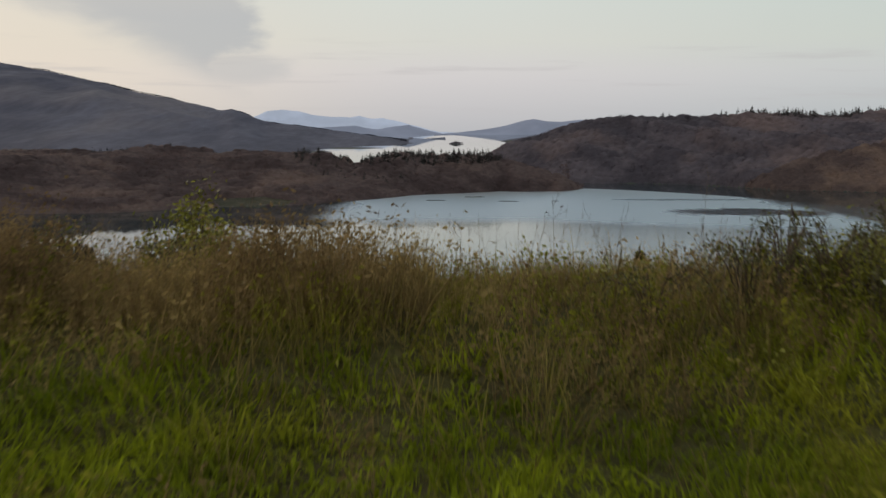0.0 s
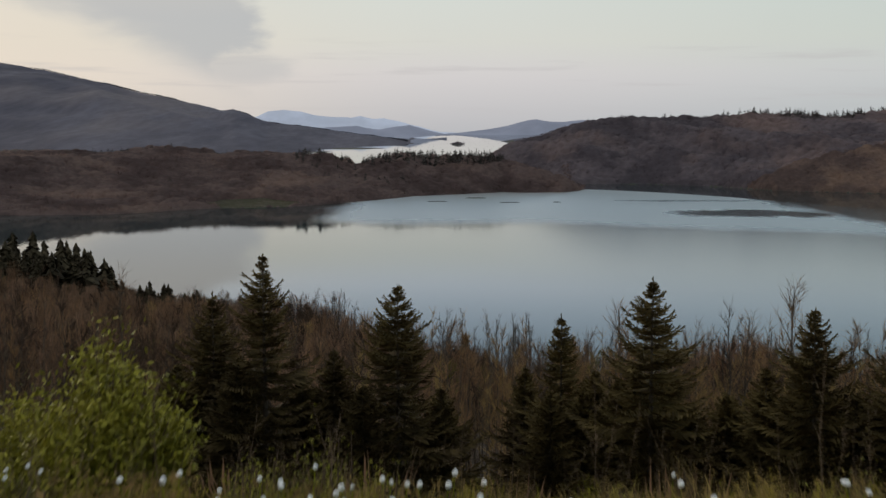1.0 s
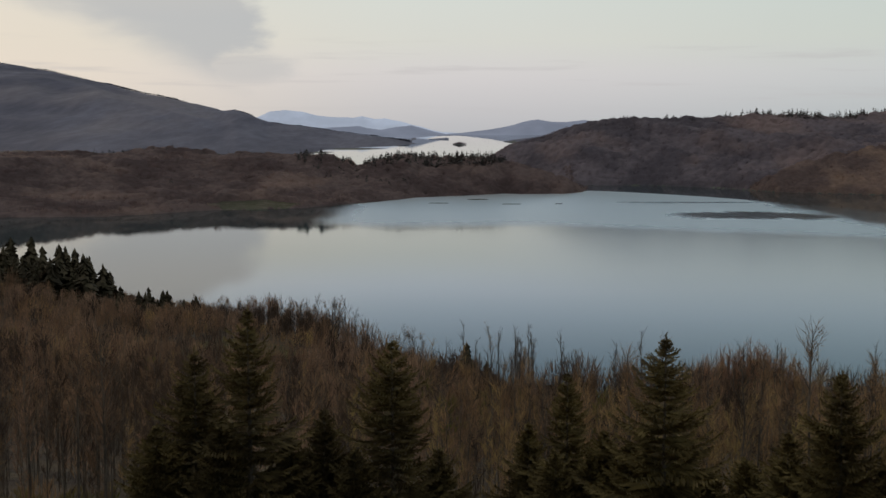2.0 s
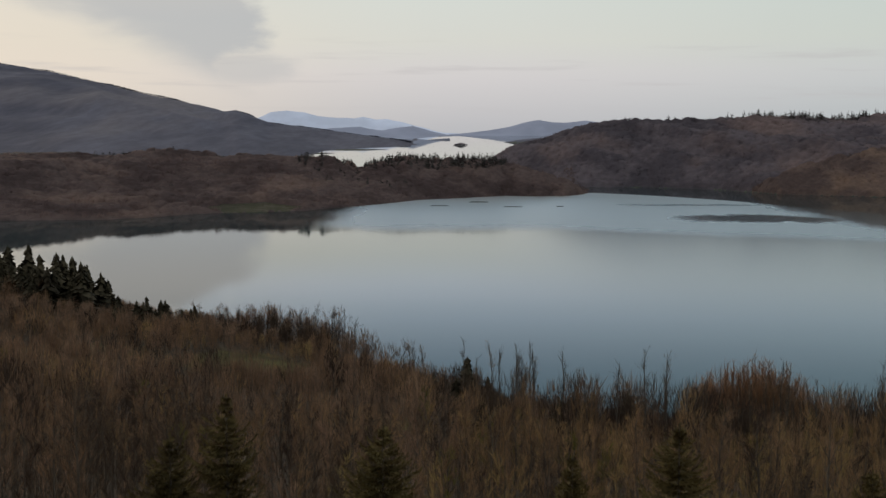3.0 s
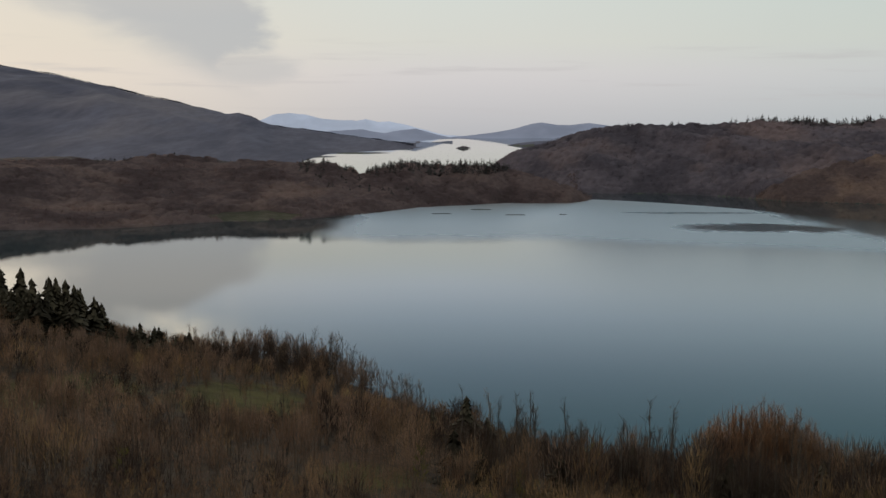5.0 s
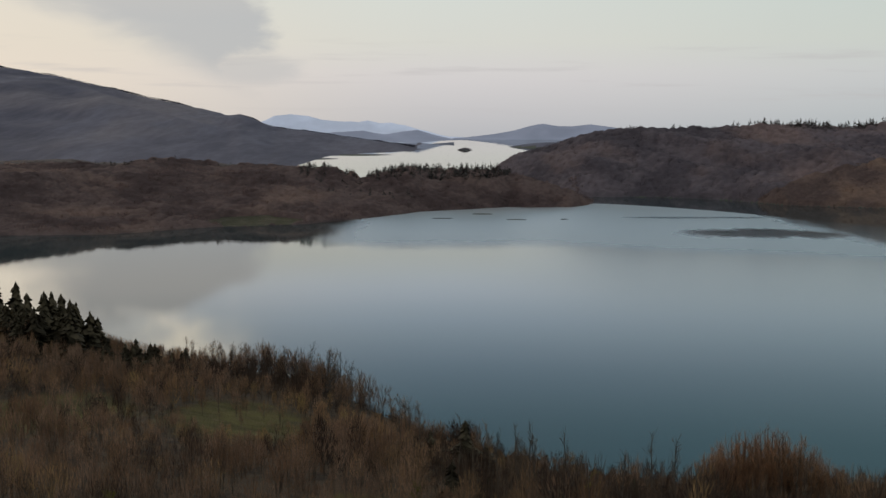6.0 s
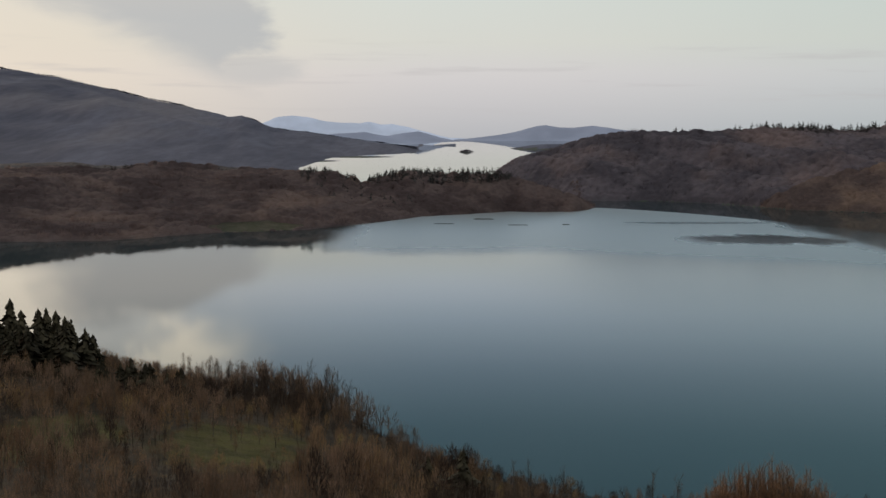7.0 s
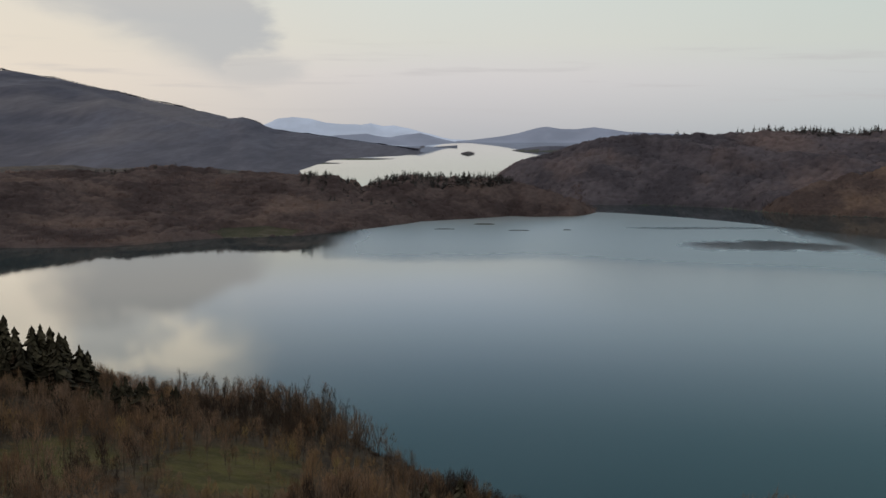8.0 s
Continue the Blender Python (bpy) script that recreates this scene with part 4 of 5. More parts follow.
# ---------------------------------------------------------------- individual trees
def fir(seed, height, reach):
    """A young fir with uneven whorls of spreading branches: trunk and needle crown."""
    r = np.random.default_rng(seed)
    trunk, crown = Soup(), Soup()
    lean = r.normal(0, 0.006, 2) * height
    zz = np.array([-0.4, 0.25 * height, 0.6 * height, height * 0.99])
    trunk.tube(np.stack([lean[0] * zz / height, lean[1] * zz / height, zz], 1), np.array([0.16, 0.12, 0.07, 0.012]) * height / 10, 7)
    z = 0.06 * height
    down = np.array([0, 0, -1.0])
    while z < height * 0.98:
        f = 1 - z / height
        count = int(r.integers(6, 10)) if f > 0.15 else int(r.integers(4, 6))
        a0 = r.random() * 6.28
        whorl = r.uniform(0.72, 1.28)
        for j in range(count):
            a = a0 + 6.283 * j / count + r.normal(0, 0.3)
            ln = (1.1 * reach * f ** 0.82 * min(1.0, 0.42 + 5 * f) + 0.03) * whorl * r.uniform(0.6, 1.15)
            out = np.array([np.cos(a), np.sin(a), 0.0])
            side = np.array([-np.sin(a), np.cos(a), 0.0])
            rise = r.uniform(0.15, 0.50) - 0.75 * f
            base = np.array([lean[0] * z / height, lean[1] * z / height, z + r.normal(0, 0.05)])
            n = max(4, int(ln / 0.13))
            prev = base
            for q in range(n):
                g = (q + 1) / n
                p = base + out * ln * g + np.array([0, 0, ln * (rise * g + 0.28 * g ** 3)]) + r.normal(0, 0.012, 3)
                ax = p - prev
                w = (0.10 + 0.34 * ln * (1.05 - g) * min(1.0, 3.5 * g)) * r.uniform(0.6, 1.25)
                # flat sprays of needles to both sides, one hanging and one upright shoot
                for sgn in (-1, 1):
                    tip = p + sgn * side * w + out * (0.5 * w + 0.03) + np.array([0, 0, -0.22 * w + r.normal(0, 0.03)])
                    m = (prev + tip) / 2
                    b = out * (0.035 + 0.05 * w) + np.array([0, 0, 0.03])
                    crown.add([prev, m - b, tip, m + b], [(0, 1, 2), (0, 2, 3)])
                crown.add([prev, p, (prev + p) / 2 + down * r.uniform(0.05, 0.16) + side * r.normal(0, 0.05)], [(0, 1, 2)])
                crown.add([prev, p + out * 0.05, p + np.array([0, 0, r.uniform(0.03, 0.08)]) + side * r.normal(0, 0.03)], [(0, 1, 2)])
                prev = p
        z += height * r.uniform(0.030, 0.052) * (0.40 + 0.70 * f)
    for j in range(16):
        a, h0 = j * 2.4, height - 0.02 - 0.05 * j
        crown.add([(lean[0], lean[1], h0 - 0.14), (lean[0] + 0.06 * np.cos(a), lean[1] + 0.06 * np.sin(a), h0 - 0.03), (lean[0], lean[1], h0 + 0.05)], [(0, 1, 2)])
    return mesh_from("fir_trunk", *trunk.arrays(), [M_BARK]), mesh_from("fir_crown", *crown.arrays(), [M_NEEDLE])


def plant_tree(name, meshes, names, x, y, label, category, group, turn=0.0, size=1.0):
    root = new(name)
    for me, nm in zip(meshes, names):
        part(nm, me, root)
    root.matrix_world = pose(x, y, float(land(np.array(x), np.array(y))), 0, 0, turn) @ Matrix.Scale(size, 4)
    return tagged(root, label, category, group)


def firs():
    """(x, y, height of the tip, reach of the lowest branches)"""
    row_of = ((-7.6, 50.5, 65.9, 2.5), (-9.9, 52.0, 64.2, 2.6), (-5.1, 52.0, 61.9, 2.0), (-2.4, 51.4, 64.6, 3.0), (4.3, 53.3, 63.1, 2.3), (2.9, 55.0, 60.6, 2.0),
              (5.7, 52.4, 60.9, 2.0), (7.5, 50.0, 65.1, 2.9), (13.0, 47.0, 64.3, 2.6), (11.6, 48.5, 61.8, 2.2), (16.0, 45.5, 65.1, 2.5),
              (-3.8, 50.6, 60.6, 2.1), (-0.7, 52.4, 60.2, 2.1), (-8.7, 50.0, 61.6, 2.4), (-6.3, 51.2, 61.0, 2.1), (3.7, 51.6, 60.3, 2.0), (9.2, 50.6, 59.9, 2.1), (14.4, 46.6, 61.2, 2.2), (15.2, 46.8, 60.6, 2.1), (17.4, 45.6, 62.0, 2.2), (8.4, 51.4, 60.4, 2.1), (-11.2, 51.0, 61.4, 2.2), (10.4, 49.5, 60.6, 2.1), (12.4, 47.8, 60.9, 2.0), (5.0, 52.0, 60.2, 1.9), (6.5, 51.2, 60.8, 2.1))
    for i, (x, y, top, reach) in enumerate(row_of):
        base = float(land(np.array(x), np.array(y)))
        tall = top - base > 8.5
        plant_tree("fir_tree", fir(400 + i, top - base, 1.18 * reach), ("trunk", "crown"), x, y,
                   "tall dark green fir with drooping tiers of branches" if tall else "smaller dark green fir crowded between taller firs", "fir tree", "firs below the bank", 37.0 * i)


firs()


def spruce_group():
    """The dark stand by the near shore and single conifers in the wood."""
    shapes = []
    for i in range(6):
        stem, crown = spruce_template(500 + i, 26, 11, 0.27)
        shapes.append((mesh_from("spruce_trunk", *stem, [M_BARK]), mesh_from("spruce_crown", *crown, [M_SPRUCE])))
    r = np.random.default_rng(9)
    places = [(-124.4, 394, 35.6), (-118.0, 402, 30.5), (-131, 398, 34.5), (-137, 405, 37.0), (-128, 412, 33.0), (-143, 396, 35.0), (-150, 402, 38.0), (-121, 408, 31.0),
              (-134, 388, 32.5), (-147, 414, 36.0), (-157, 394, 36.0), (-113, 411, 25.0), (-160, 408, 37.0), (-140, 384, 31.0)]
    places += [(r.uniform(-165, -112), r.uniform(380, 408), r.uniform(24, 33)) for i in range(48)]
    places += [(r.uniform(-101, -76), r.uniform(358, 376), r.uniform(19, 25)) for i in range(20)]
    for i, (x, y, top) in enumerate(places):
        base = float(land(np.array(x), np.array(y)))
        h = top - base
        root = new("spruce_tree")
        for me, nm in zip(shapes[i % 6], ("trunk", "crown")):
            part(nm, me, root)
        root.matrix_world = pose(x, y, base, 0, 0, 50 * i) @ Matrix.Diagonal((h * 1.08, h * 1.08, h, 1))
        tagged(root, "dark pointed spruce in a dense lakeside stand", "spruce tree", "spruces by the near shore")
    mids = [(4.0, 265.0, 26.6), (-3.4, 288.0, 18.8), (8.0, 254.7, 24.5)] + [(r.uniform(-4, 62), r.uniform(192, 216), 0.0) for i in range(14)]
    for i, (x, y, top) in enumerate(mids):
        base = float(land(np.array(x), np.array(y)))
        h = top - base if top else r.uniform(5.0, 10.0)
        root = new("conifer_tree")
        for me, nm in zip(shapes[i % 6], ("trunk", "crown")):
            part(nm, me, root)
        root.matrix_world = pose(x, y, base, 0, 0, 70 * i) @ Matrix.Diagonal((h * 1.2, h * 1.2, h, 1))
        tagged(root, "dark conifer standing among leafless trees", "conifer tree", "conifers in the wood")


spruce_group()


def bare_trees():
    """Single leafless trees that stand out from the wood."""
    kinds = []
    for i in range(4):
        tr, tw = bare_template(600 + i, 12, 620, 0.12 + 0.03 * (i % 2), 0.36, 0.0085, 0.0009, 6, 1.25, 0.9)
        kinds.append((mesh_from("bare_trunk", *tr, [M_BARK]), mesh_from("bare_twigs", *tw, [M_TWIG_DARK if i % 2 else M_TWIG])))
    poles = []
    for i in range(4):
        tr, tw = bare_template(620 + i, 7, 260, 0.11, 0.42, 0.0100, 0.0010, 6, 2.2, 0.55)
        poles.append((mesh_from("bare_trunk", *tr, [M_BARK]), mesh_from("bare_twigs", *tw, [M_TWIG_DARK if i % 2 else M_TWIG])))
    r = np.random.default_rng(21)
    spots_of = [(17.0, 63.5, 63.1), (14.2, 66, 61.0), (13.0, 68, 60.0), (10.8, 70, 59.2), (20.5, 66, 60.5), (-0.5, 90, 56.5), (0.6, 92, 54.5)]
    spots_of += [(-33.7 + d, 368.0 + e, 20.5 + g) for d, e, g in ((0, 0, 0.5), (-3, 3, 0), (3, 1, 1.0), (-6, 0, -1), (6, 4, -3), (1, 6, 0))]
    spots_of += [(-60 + 4.4 * i + r.normal(0, 1), 405 - 1.6 * i + r.normal(0, 3), 0) for i in range(8)]
    spots_of += [(-92 + 1.5 * i + r.normal(0, 1.2), np.interp(-92 + 1.5 * i, (-92, -60, -33), (440, 420, 378)) + r.normal(0, 4), -2) for i in range(38)]
    spots_of += [(x, np.interp(x, (-92, -60, -33), (432, 414, 372)) + r.normal(0, 6), -2) for x in r.uniform(-80, -32, 44)]
    spots_of += [(x, near_shore(x) - r.uniform(14, 34), -2) for x in r.uniform(-31, -8, 8)]
    spots_of += [(x, np.interp(x, (0, 30, 60), (213, 199, 190)) + r.normal(0, 6), r.uniform(34.0, 39.5)) for x in r.uniform(2, 38, 40)]
    spots_of += [(x, np.interp(x, (0, 30, 80), (213, 199, 186)) + r.normal(0, 6), r.uniform(33.0, 38.5)) for x in r.uniform(44, 80, 30)]
    spots_of += [(-10 + d, 286 + 1.2 * d + e, g) for d, e, g in ((0, 0, 26.5), (-2, 3, 25), (2, -2, 25.5), (4, 2, 24), (-5, 1, 23.5), (1, 5, 25))]
    spots_of += [(r.uniform(-30, 34), r.uniform(60, 112), -1) for i in range(90)]
    for i, (x, y, top) in enumerate(spots_of):
        base = float(land(np.array(x), np.array(y)))
        h = top - base if top > 0 else {0: r.uniform(10.5, 16.0), -1: r.uniform(6.0, 10.5), -2: r.uniform(6.5, 10.5)}[top]
        plant_tree("bare_tree", (poles if top > 32 and y > 150 else kinds)[i % 4], ("trunk", "crown"), x, y, "slender young leafless tree below the bank" if top == -1 else "slender leafless grey-brown tree by the shore" if top == -2 else "slender leafless grey-brown tree on the slope",
                   "bare tree", "leafless trees on the slope", 61.0 * i, h)


bare_trees()


def budding_trees():
    """Trees coming into leaf, and small conifers, among the bare ones."""
    r = np.random.default_rng(23)
    kinds = []
    for i in range(3):
        tr, tw = bare_template(640 + i, 12, 520, 0.13, 0.15, 0.0085, 0.0030, 6)
        kinds.append((mesh_from("budding_trunk", *tr, [M_BARK]), mesh_from("budding_crown", *tw, [M_HERB])))
    for i in range(44):
        y = r.uniform(62, 190) if i < 22 else r.uniform(105, 184)
        plant_tree("budding_tree", kinds[i % 3], ("trunk", "crown"), (r.uniform(-0.36, 0.36) if i < 22 else r.uniform(0.02, 0.36)) * y, y, "tree coming into olive-green leaf among bare ones", "tree", "trees coming into leaf", 50.0 * i, r.uniform(4.0, 9.0) if i < 22 else r.uniform(3.5, 6.5))
    tr, tw = bare_template(655, 14, 900, 0.20, 0.10, 0.0085, 0.0060, 6)
    plant_tree("leafing_bush", (mesh_from("leafing_trunk", *tr, [M_BARK]), mesh_from("leafing_crown", *tw, [M_LEAF])), ("trunk", "crown"), 26.4, 235.0, "yellow-green bush in young leaf before dark trees", "bush", "trees coming into leaf", 0.0, 7.0)


budding_trees()


def brush(seed, stems, fan, fuzz, width):
    """A many-stemmed leafless thicket of unit height."""
    r = np.random.default_rng(seed)
    wood, tw = Soup(), Soup()
    for i in range(stems):
        a, q = r.random() * 6.28, np.sqrt(r.random())
        b = np.array([np.cos(a), np.sin(a), 0]) * 0.25 * fan * q
        t = np.array([np.cos(a), np.sin(a), 0]) * fan * q + np.array([0, 0, r.uniform(0.75, 1.0) * (1 - 0.35 * q * q)])
        wood.tube([b, (b + t) / 2 + r.normal(0, 0.015, 3), t], [0.008, 0.005, 0.001], 3)
        for j in range(fuzz):
            f = r.uniform(0.3, 1.0)
            p = b + (t - b) * f
            d = np.array([r.normal(0, 0.45), r.normal(0, 0.45), 1.0]) * r.uniform(0.04, 0.12)
            s1 = np.cross(d, r.normal(0, 1, 3))
            s1 = s1 / np.linalg.norm(s1) * width
            tw.add([p - s1, p + s1, p + d], [(0, 1, 2)])
    return mesh_from("thicket_stems", *wood.arrays(), [M_BARK]), mesh_from("thicket_twigs", *tw.arrays(), [M_WILLOW])


for i, (x, y, h) in enumerate(((58.8, 239.5, 17.6), (54.0, 242, 16.6), (62.0, 238, 17.2), (66.5, 239, 14.5), (49.5, 240, 13.5), (71, 242, 11.5), (57, 236, 13.0), (52.5, 237, 12.0), (62.5, 236, 12.5))):
    plant_tree("willow_thicket", brush(700 + i, 110, 0.36, 44, 0.0022), ("framework", "crown"), x, y, "tall brown many-stemmed leafless willow", "willow", "willows above the shore", 40.0 * i, h)


# ---------------------------------------------------------------- the bank
def leafy_shrub(name, seed, x, y, height, width, leaves, label, group, leaf=1.0):
    """A shrub coming into leaf: crooked stems and small leaves in sprays."""
    r = np.random.default_rng(seed)
    wood, green = Soup(), Soup()
    for i in range(34):
        a, q = r.random() * 6.28, np.sqrt(r.random())
        t = np.array([np.cos(a) * width * q, np.sin(a) * width * q, height * (r.uniform(0.60, 1.0) if i % 9 else r.uniform(1.05, 1.2)) * (1 - 0.30 * q * q)])
        m = t * 0.5 + r.normal(0, 0.05, 3)
        wood.tube([(0.1 * t[0], 0.1 * t[1], -0.1), m, t], [0.012, 0.008, 0.002], 4)
        for j in range(leaves if i % 9 else leaves // 4):
            f = r.uniform(0.12, 1.0)
            p = (m + (t - m) * (2 * f - 1) if f > 0.5 else m * 2 * f) + r.normal(0, 0.085, 3) * (0.35 + width)
            d = r.normal(0, 1, 3)
            d = d / np.linalg.norm(d) * r.uniform(0.016, 0.034) * leaf
            s1 = np.cross(d, r.normal(0, 1, 3))
            s1 = s1 / np.linalg.norm(s1) * np.linalg.norm(d) * 0.42
            green.add([p - d, p + s1, p + d, p - s1], [(0, 1, 2), (0, 2, 3)])
    root = new(name)
    part("framework", mesh_from("shrub_framework", *wood.arrays(), [M_STEM]), root)
    part("foliage", mesh_from("shrub_foliage", *green.arrays(), [M_LEAF]), root, "small yellow-green young leaves")
    root.matrix_world = pose(x, y, float(land(np.array(x), np.array(y))), 0, 0, 0)
    return tagged(root, label, "shrub", group)


leafy_shrub("leafy_shrub", 31, -3.12, 12.3, 1.72, 0.60, 1050, "rounded yellow-green shrub in young leaf below the bank", "shrubs at the edge", 1.15)
leafy_shrub("leafy_shrub", 32, -5.25, 15.6, 1.90, 0.70, 600, "yellow-green shrub in young leaf at the bank's edge", "shrubs at the edge", 1.3)
for i, (x, y, h) in enumerate(((-2.0, 12.3, 0.95), (-1.5, 12.3, 1.10), (-1.05, 12.4, 0.8), (0.71, 12.3, 0.65), (2.3, 11.8, 0.7), (3.2, 10.2, 0.8), (-0.3, 12.2, 0.55), (1.85, 7.4, 0.5), (2.25, 7.9, 0.55), (1.6, 7.8, 0.45))):
    leafy_shrub("low_shrub", 40 + i, x, y, h, 0.30, 110, "low yellow-green seedling shrub among the grass", "low shrubs in the grass", 0.6)


def blade_field(seed, tufts, per, area, lengths, width, droop, keep=None, spread=0.07, fan=1.4, shaped=True):
    """Grass in tufts: blades that lean out from their tuft, in one soup."""
    r = np.random.default_rng(seed)
    tx, ty = r.uniform(area[0], area[1], tufts), r.uniform(area[2], area[3], tufts)
    ok = (np.abs(tx) < fan + 0.40 * ty + r.exponential(1.3, tufts))
    if keep is not None:
        ok &= keep(tx, ty, r)
    tx, ty = tx[ok], ty[ok]
    lush = np.clip(0.55 + 0.7 * value_noise(tx * 1.1, ty * 1.1, seed) + 0.5 * value_noise(tx * 3.1, ty * 3.1, seed + 1) + r.normal(0, 0.25, len(tx)), 0.05, 1.5)
    wind = np.stack([r.normal(0, 0.5, len(tx)), r.normal(0, 0.5, len(tx))], 1)
    i = np.repeat(np.arange(len(tx)), per)
    n = len(i)
    off = r.normal(0, spread, (n, 2))
    x, y = tx[i] + off[:, 0], ty[i] + off[:, 1]
    z = land(x, y)
    ln = (lengths[0] + (lengths[1] - lengths[0]) * lush[i]) * r.uniform(0.45, 1.1, n) * (tallness(x, y) if shaped else 1.0)
    o2 = off / spread * 0.5 + wind[i] + r.normal(0, 0.45, (n, 2))
    o = np.concatenate([o2, np.zeros((n, 1))], 1) * droop
    b = r.random(n) * 6.28
    w = width * r.uniform(0.6, 1.4, n)
    s1 = np.stack([np.cos(b), np.sin(b), 0 * b], 1) * w[:, None]
    p0 = np.stack([x, y, z - 0.02], 1)
    up = np.array([0, 0, 1.0])
    bend = np.linalg.norm(o, axis=1)
    p1 = p0 + up * (ln * 0.6)[:, None] + o * (ln * 0.28)[:, None]
    p2 = p1 + up * (ln * 0.4 * (1 - 0.7 * np.minimum(bend, 1.2)))[:, None] + o * (ln * 0.5)[:, None]
    v = np.stack([p0 - s1, p0 + s1, p1 - 0.7 * s1, p1 + 0.7 * s1, p2], 1).reshape(-1, 3)
    t = np.array([(0, 1, 3), (0, 3, 2), (2, 3, 4)])
    return v, (t[None] + 5 * np.arange(n)[:, None, None]).reshape(-1, 3)


def tallness(x, y):
    """The growth stands in clumps, low in the middle of the bank and high at its bramble end."""
    high = np.interp(7 * x / np.maximum(y, 3.0), (-4, -2.2, -0.9, 0.1, 0.75, 1.1, 4), (1.22, 1.22, 1.12, 1.04, 1.04, 1.25, 1.25))
    high = high * np.clip(0.98 + 0.24 * value_noise(x * 2.6, y * 1.9, 71) + 0.16 * value_noise(x * 6.0, y * 4.5, 72), 0.5, 1.35)
    return np.where(y > 8.5, np.minimum(high, np.interp(7 * x / np.maximum(y, 3.0), (-1.5, -0.9, -0.4, 0.7, 1.4), (0.78, 0.72, 0.64, 0.62, 0.66))), high)


def dry_zone(x, y):
    """Where last year's tall growth stands: along the edge, patchy nearer."""
    return ease((y - 5.0 + 0.9 * rolling(x, y, 1.6, 3, 91) + 0.25 * x * (x < 0) - 0.45 * np.clip(x, 0, 2.5)) / 1.8)


green = lambda x, y, r: r.random(len(x)) > np.where(x < 0, 0.95, 0.86) * dry_zone(x, y)
dry = lambda x, y, r: r.random(len(x)) < 0.10 + 0.9 * dry_zone(x, y)
stuff("green_grass", [blade_field(1, 9600, 13, (-8.0, 8.0, 2.2, 10.9), (0.06, 0.19), 0.0066, 1.15, green)], M_GRASS, "lush green meadow grass on the bank", "grass")
stuff("dry_grass", [blade_field(2, 5200, 11, (-8.0, 8.0, 2.8, 10.9), (0.13, 0.42), 0.0027, 1.2, dry)], M_DRY, "tall dry straw-brown grass along the bank's edge", "grass")
stuff("slope_grass", [blade_field(3, 2700, 12, (-14, 14, 10.5, 32), (0.2, 0.5), 0.010, 0.9, None, 0.2, 1.4, False)], M_DRY, "rough dry grass on the slope below the bank", "grass")


def herb_template(seed, leaves, leaf):
    """A bushy herb of unit height: a few stems set with small leaves."""
    r = np.random.default_rng(seed)
    s = Soup()
    for i in range(4):
        t = np.array([r.normal(0, 0.28), r.normal(0, 0.28), r.uniform(0.75, 1.0)])
        s.add([(-0.01, 0, 0), (0.01, 0, 0), t], [(0, 1, 2)])
        for j in range(leaves):
            p = t * r.uniform(0.15, 1.0) + r.normal(0, 0.06, 3)
            d = r.normal(0, 1, 3) * (1, 1, 0.6)
            d = d / np.linalg.norm(d) * leaf * r.uniform(0.6, 1.4)
            q = np.cross(d, r.normal(0, 1, 3))
            q = q / np.linalg.norm(q) * np.linalg.norm(d) * r.uniform(0.25, 0.5)
            s.add([p - d, p + q, p + d, p - q], [(0, 1, 2), (0, 2, 3)])
    return s.arrays()


def herbs(seed, count, area, heights, mat, name, label, leaf=0.09, leaves=9, patch=0.0, brown_side=1.0):
    shapes = [herb_template(seed * 10 + i, leaves, leaf) for i in range(5)]
    r = np.random.default_rng(seed)
    x, y = r.uniform(area[0], area[1], count), r.uniform(area[2], area[3], count)
    ok = (np.abs(x) < 1.3 + 0.40 * y + r.exponential(1.3, count)) & (r.random(count) < 0.15 + 0.85 * dry_zone(x, y)) & (value_noise(x * 1.4, y * 1.4, seed) > patch) & (r.random(count) < np.where(x < 0.2, brown_side, 1.0))
    p = np.stack([x, y, land(x, y) - 0.01], 1)[ok]
    kind, turn = r.integers(0, 5, len(p)), r.random(len(p)) * 6.28
    h = r.uniform(heights[0], heights[1], len(p)) * tallness(p[:, 0], p[:, 1]) * (1.0 + 0.3 * value_noise(p[:, 0] * 2, p[:, 1] * 2, seed + 3))
    stuff(name, [scatter(shapes[k], p[kind == k], h[kind == k], turn[kind == k]) for k in range(5)], mat, label, "weeds")


herbs(61, 3000, (-8.0, 8.0, 3.6, 10.9), (0.18, 0.46), M_DEADHERB, "dead_herbs", "withered brown weeds left from last year", 0.036, 13, -0.35)
herbs(62, 3800, (-8.0, 8.0, 3.6, 10.8), (0.14, 0.40), M_OLIVE, "olive_herbs", "olive-green leafy weeds on the bank", 0.040, 16, -0.3, 0.55)
herbs(64, 700, (-3.9, -0.7, 6.6, 8.2), (0.30, 0.52), M_DEADHERB, "dead_herbs", "withered brown weeds standing tall on the bank", 0.026, 14, -0.9)
herbs(63, 1700, (-8.0, 8.0, 3.4, 8.6), (0.10, 0.30), M_LEAF, "fresh_herbs", "fresh yellow-green weeds on the bank", 0.042, 14, 0.05, 0.5)


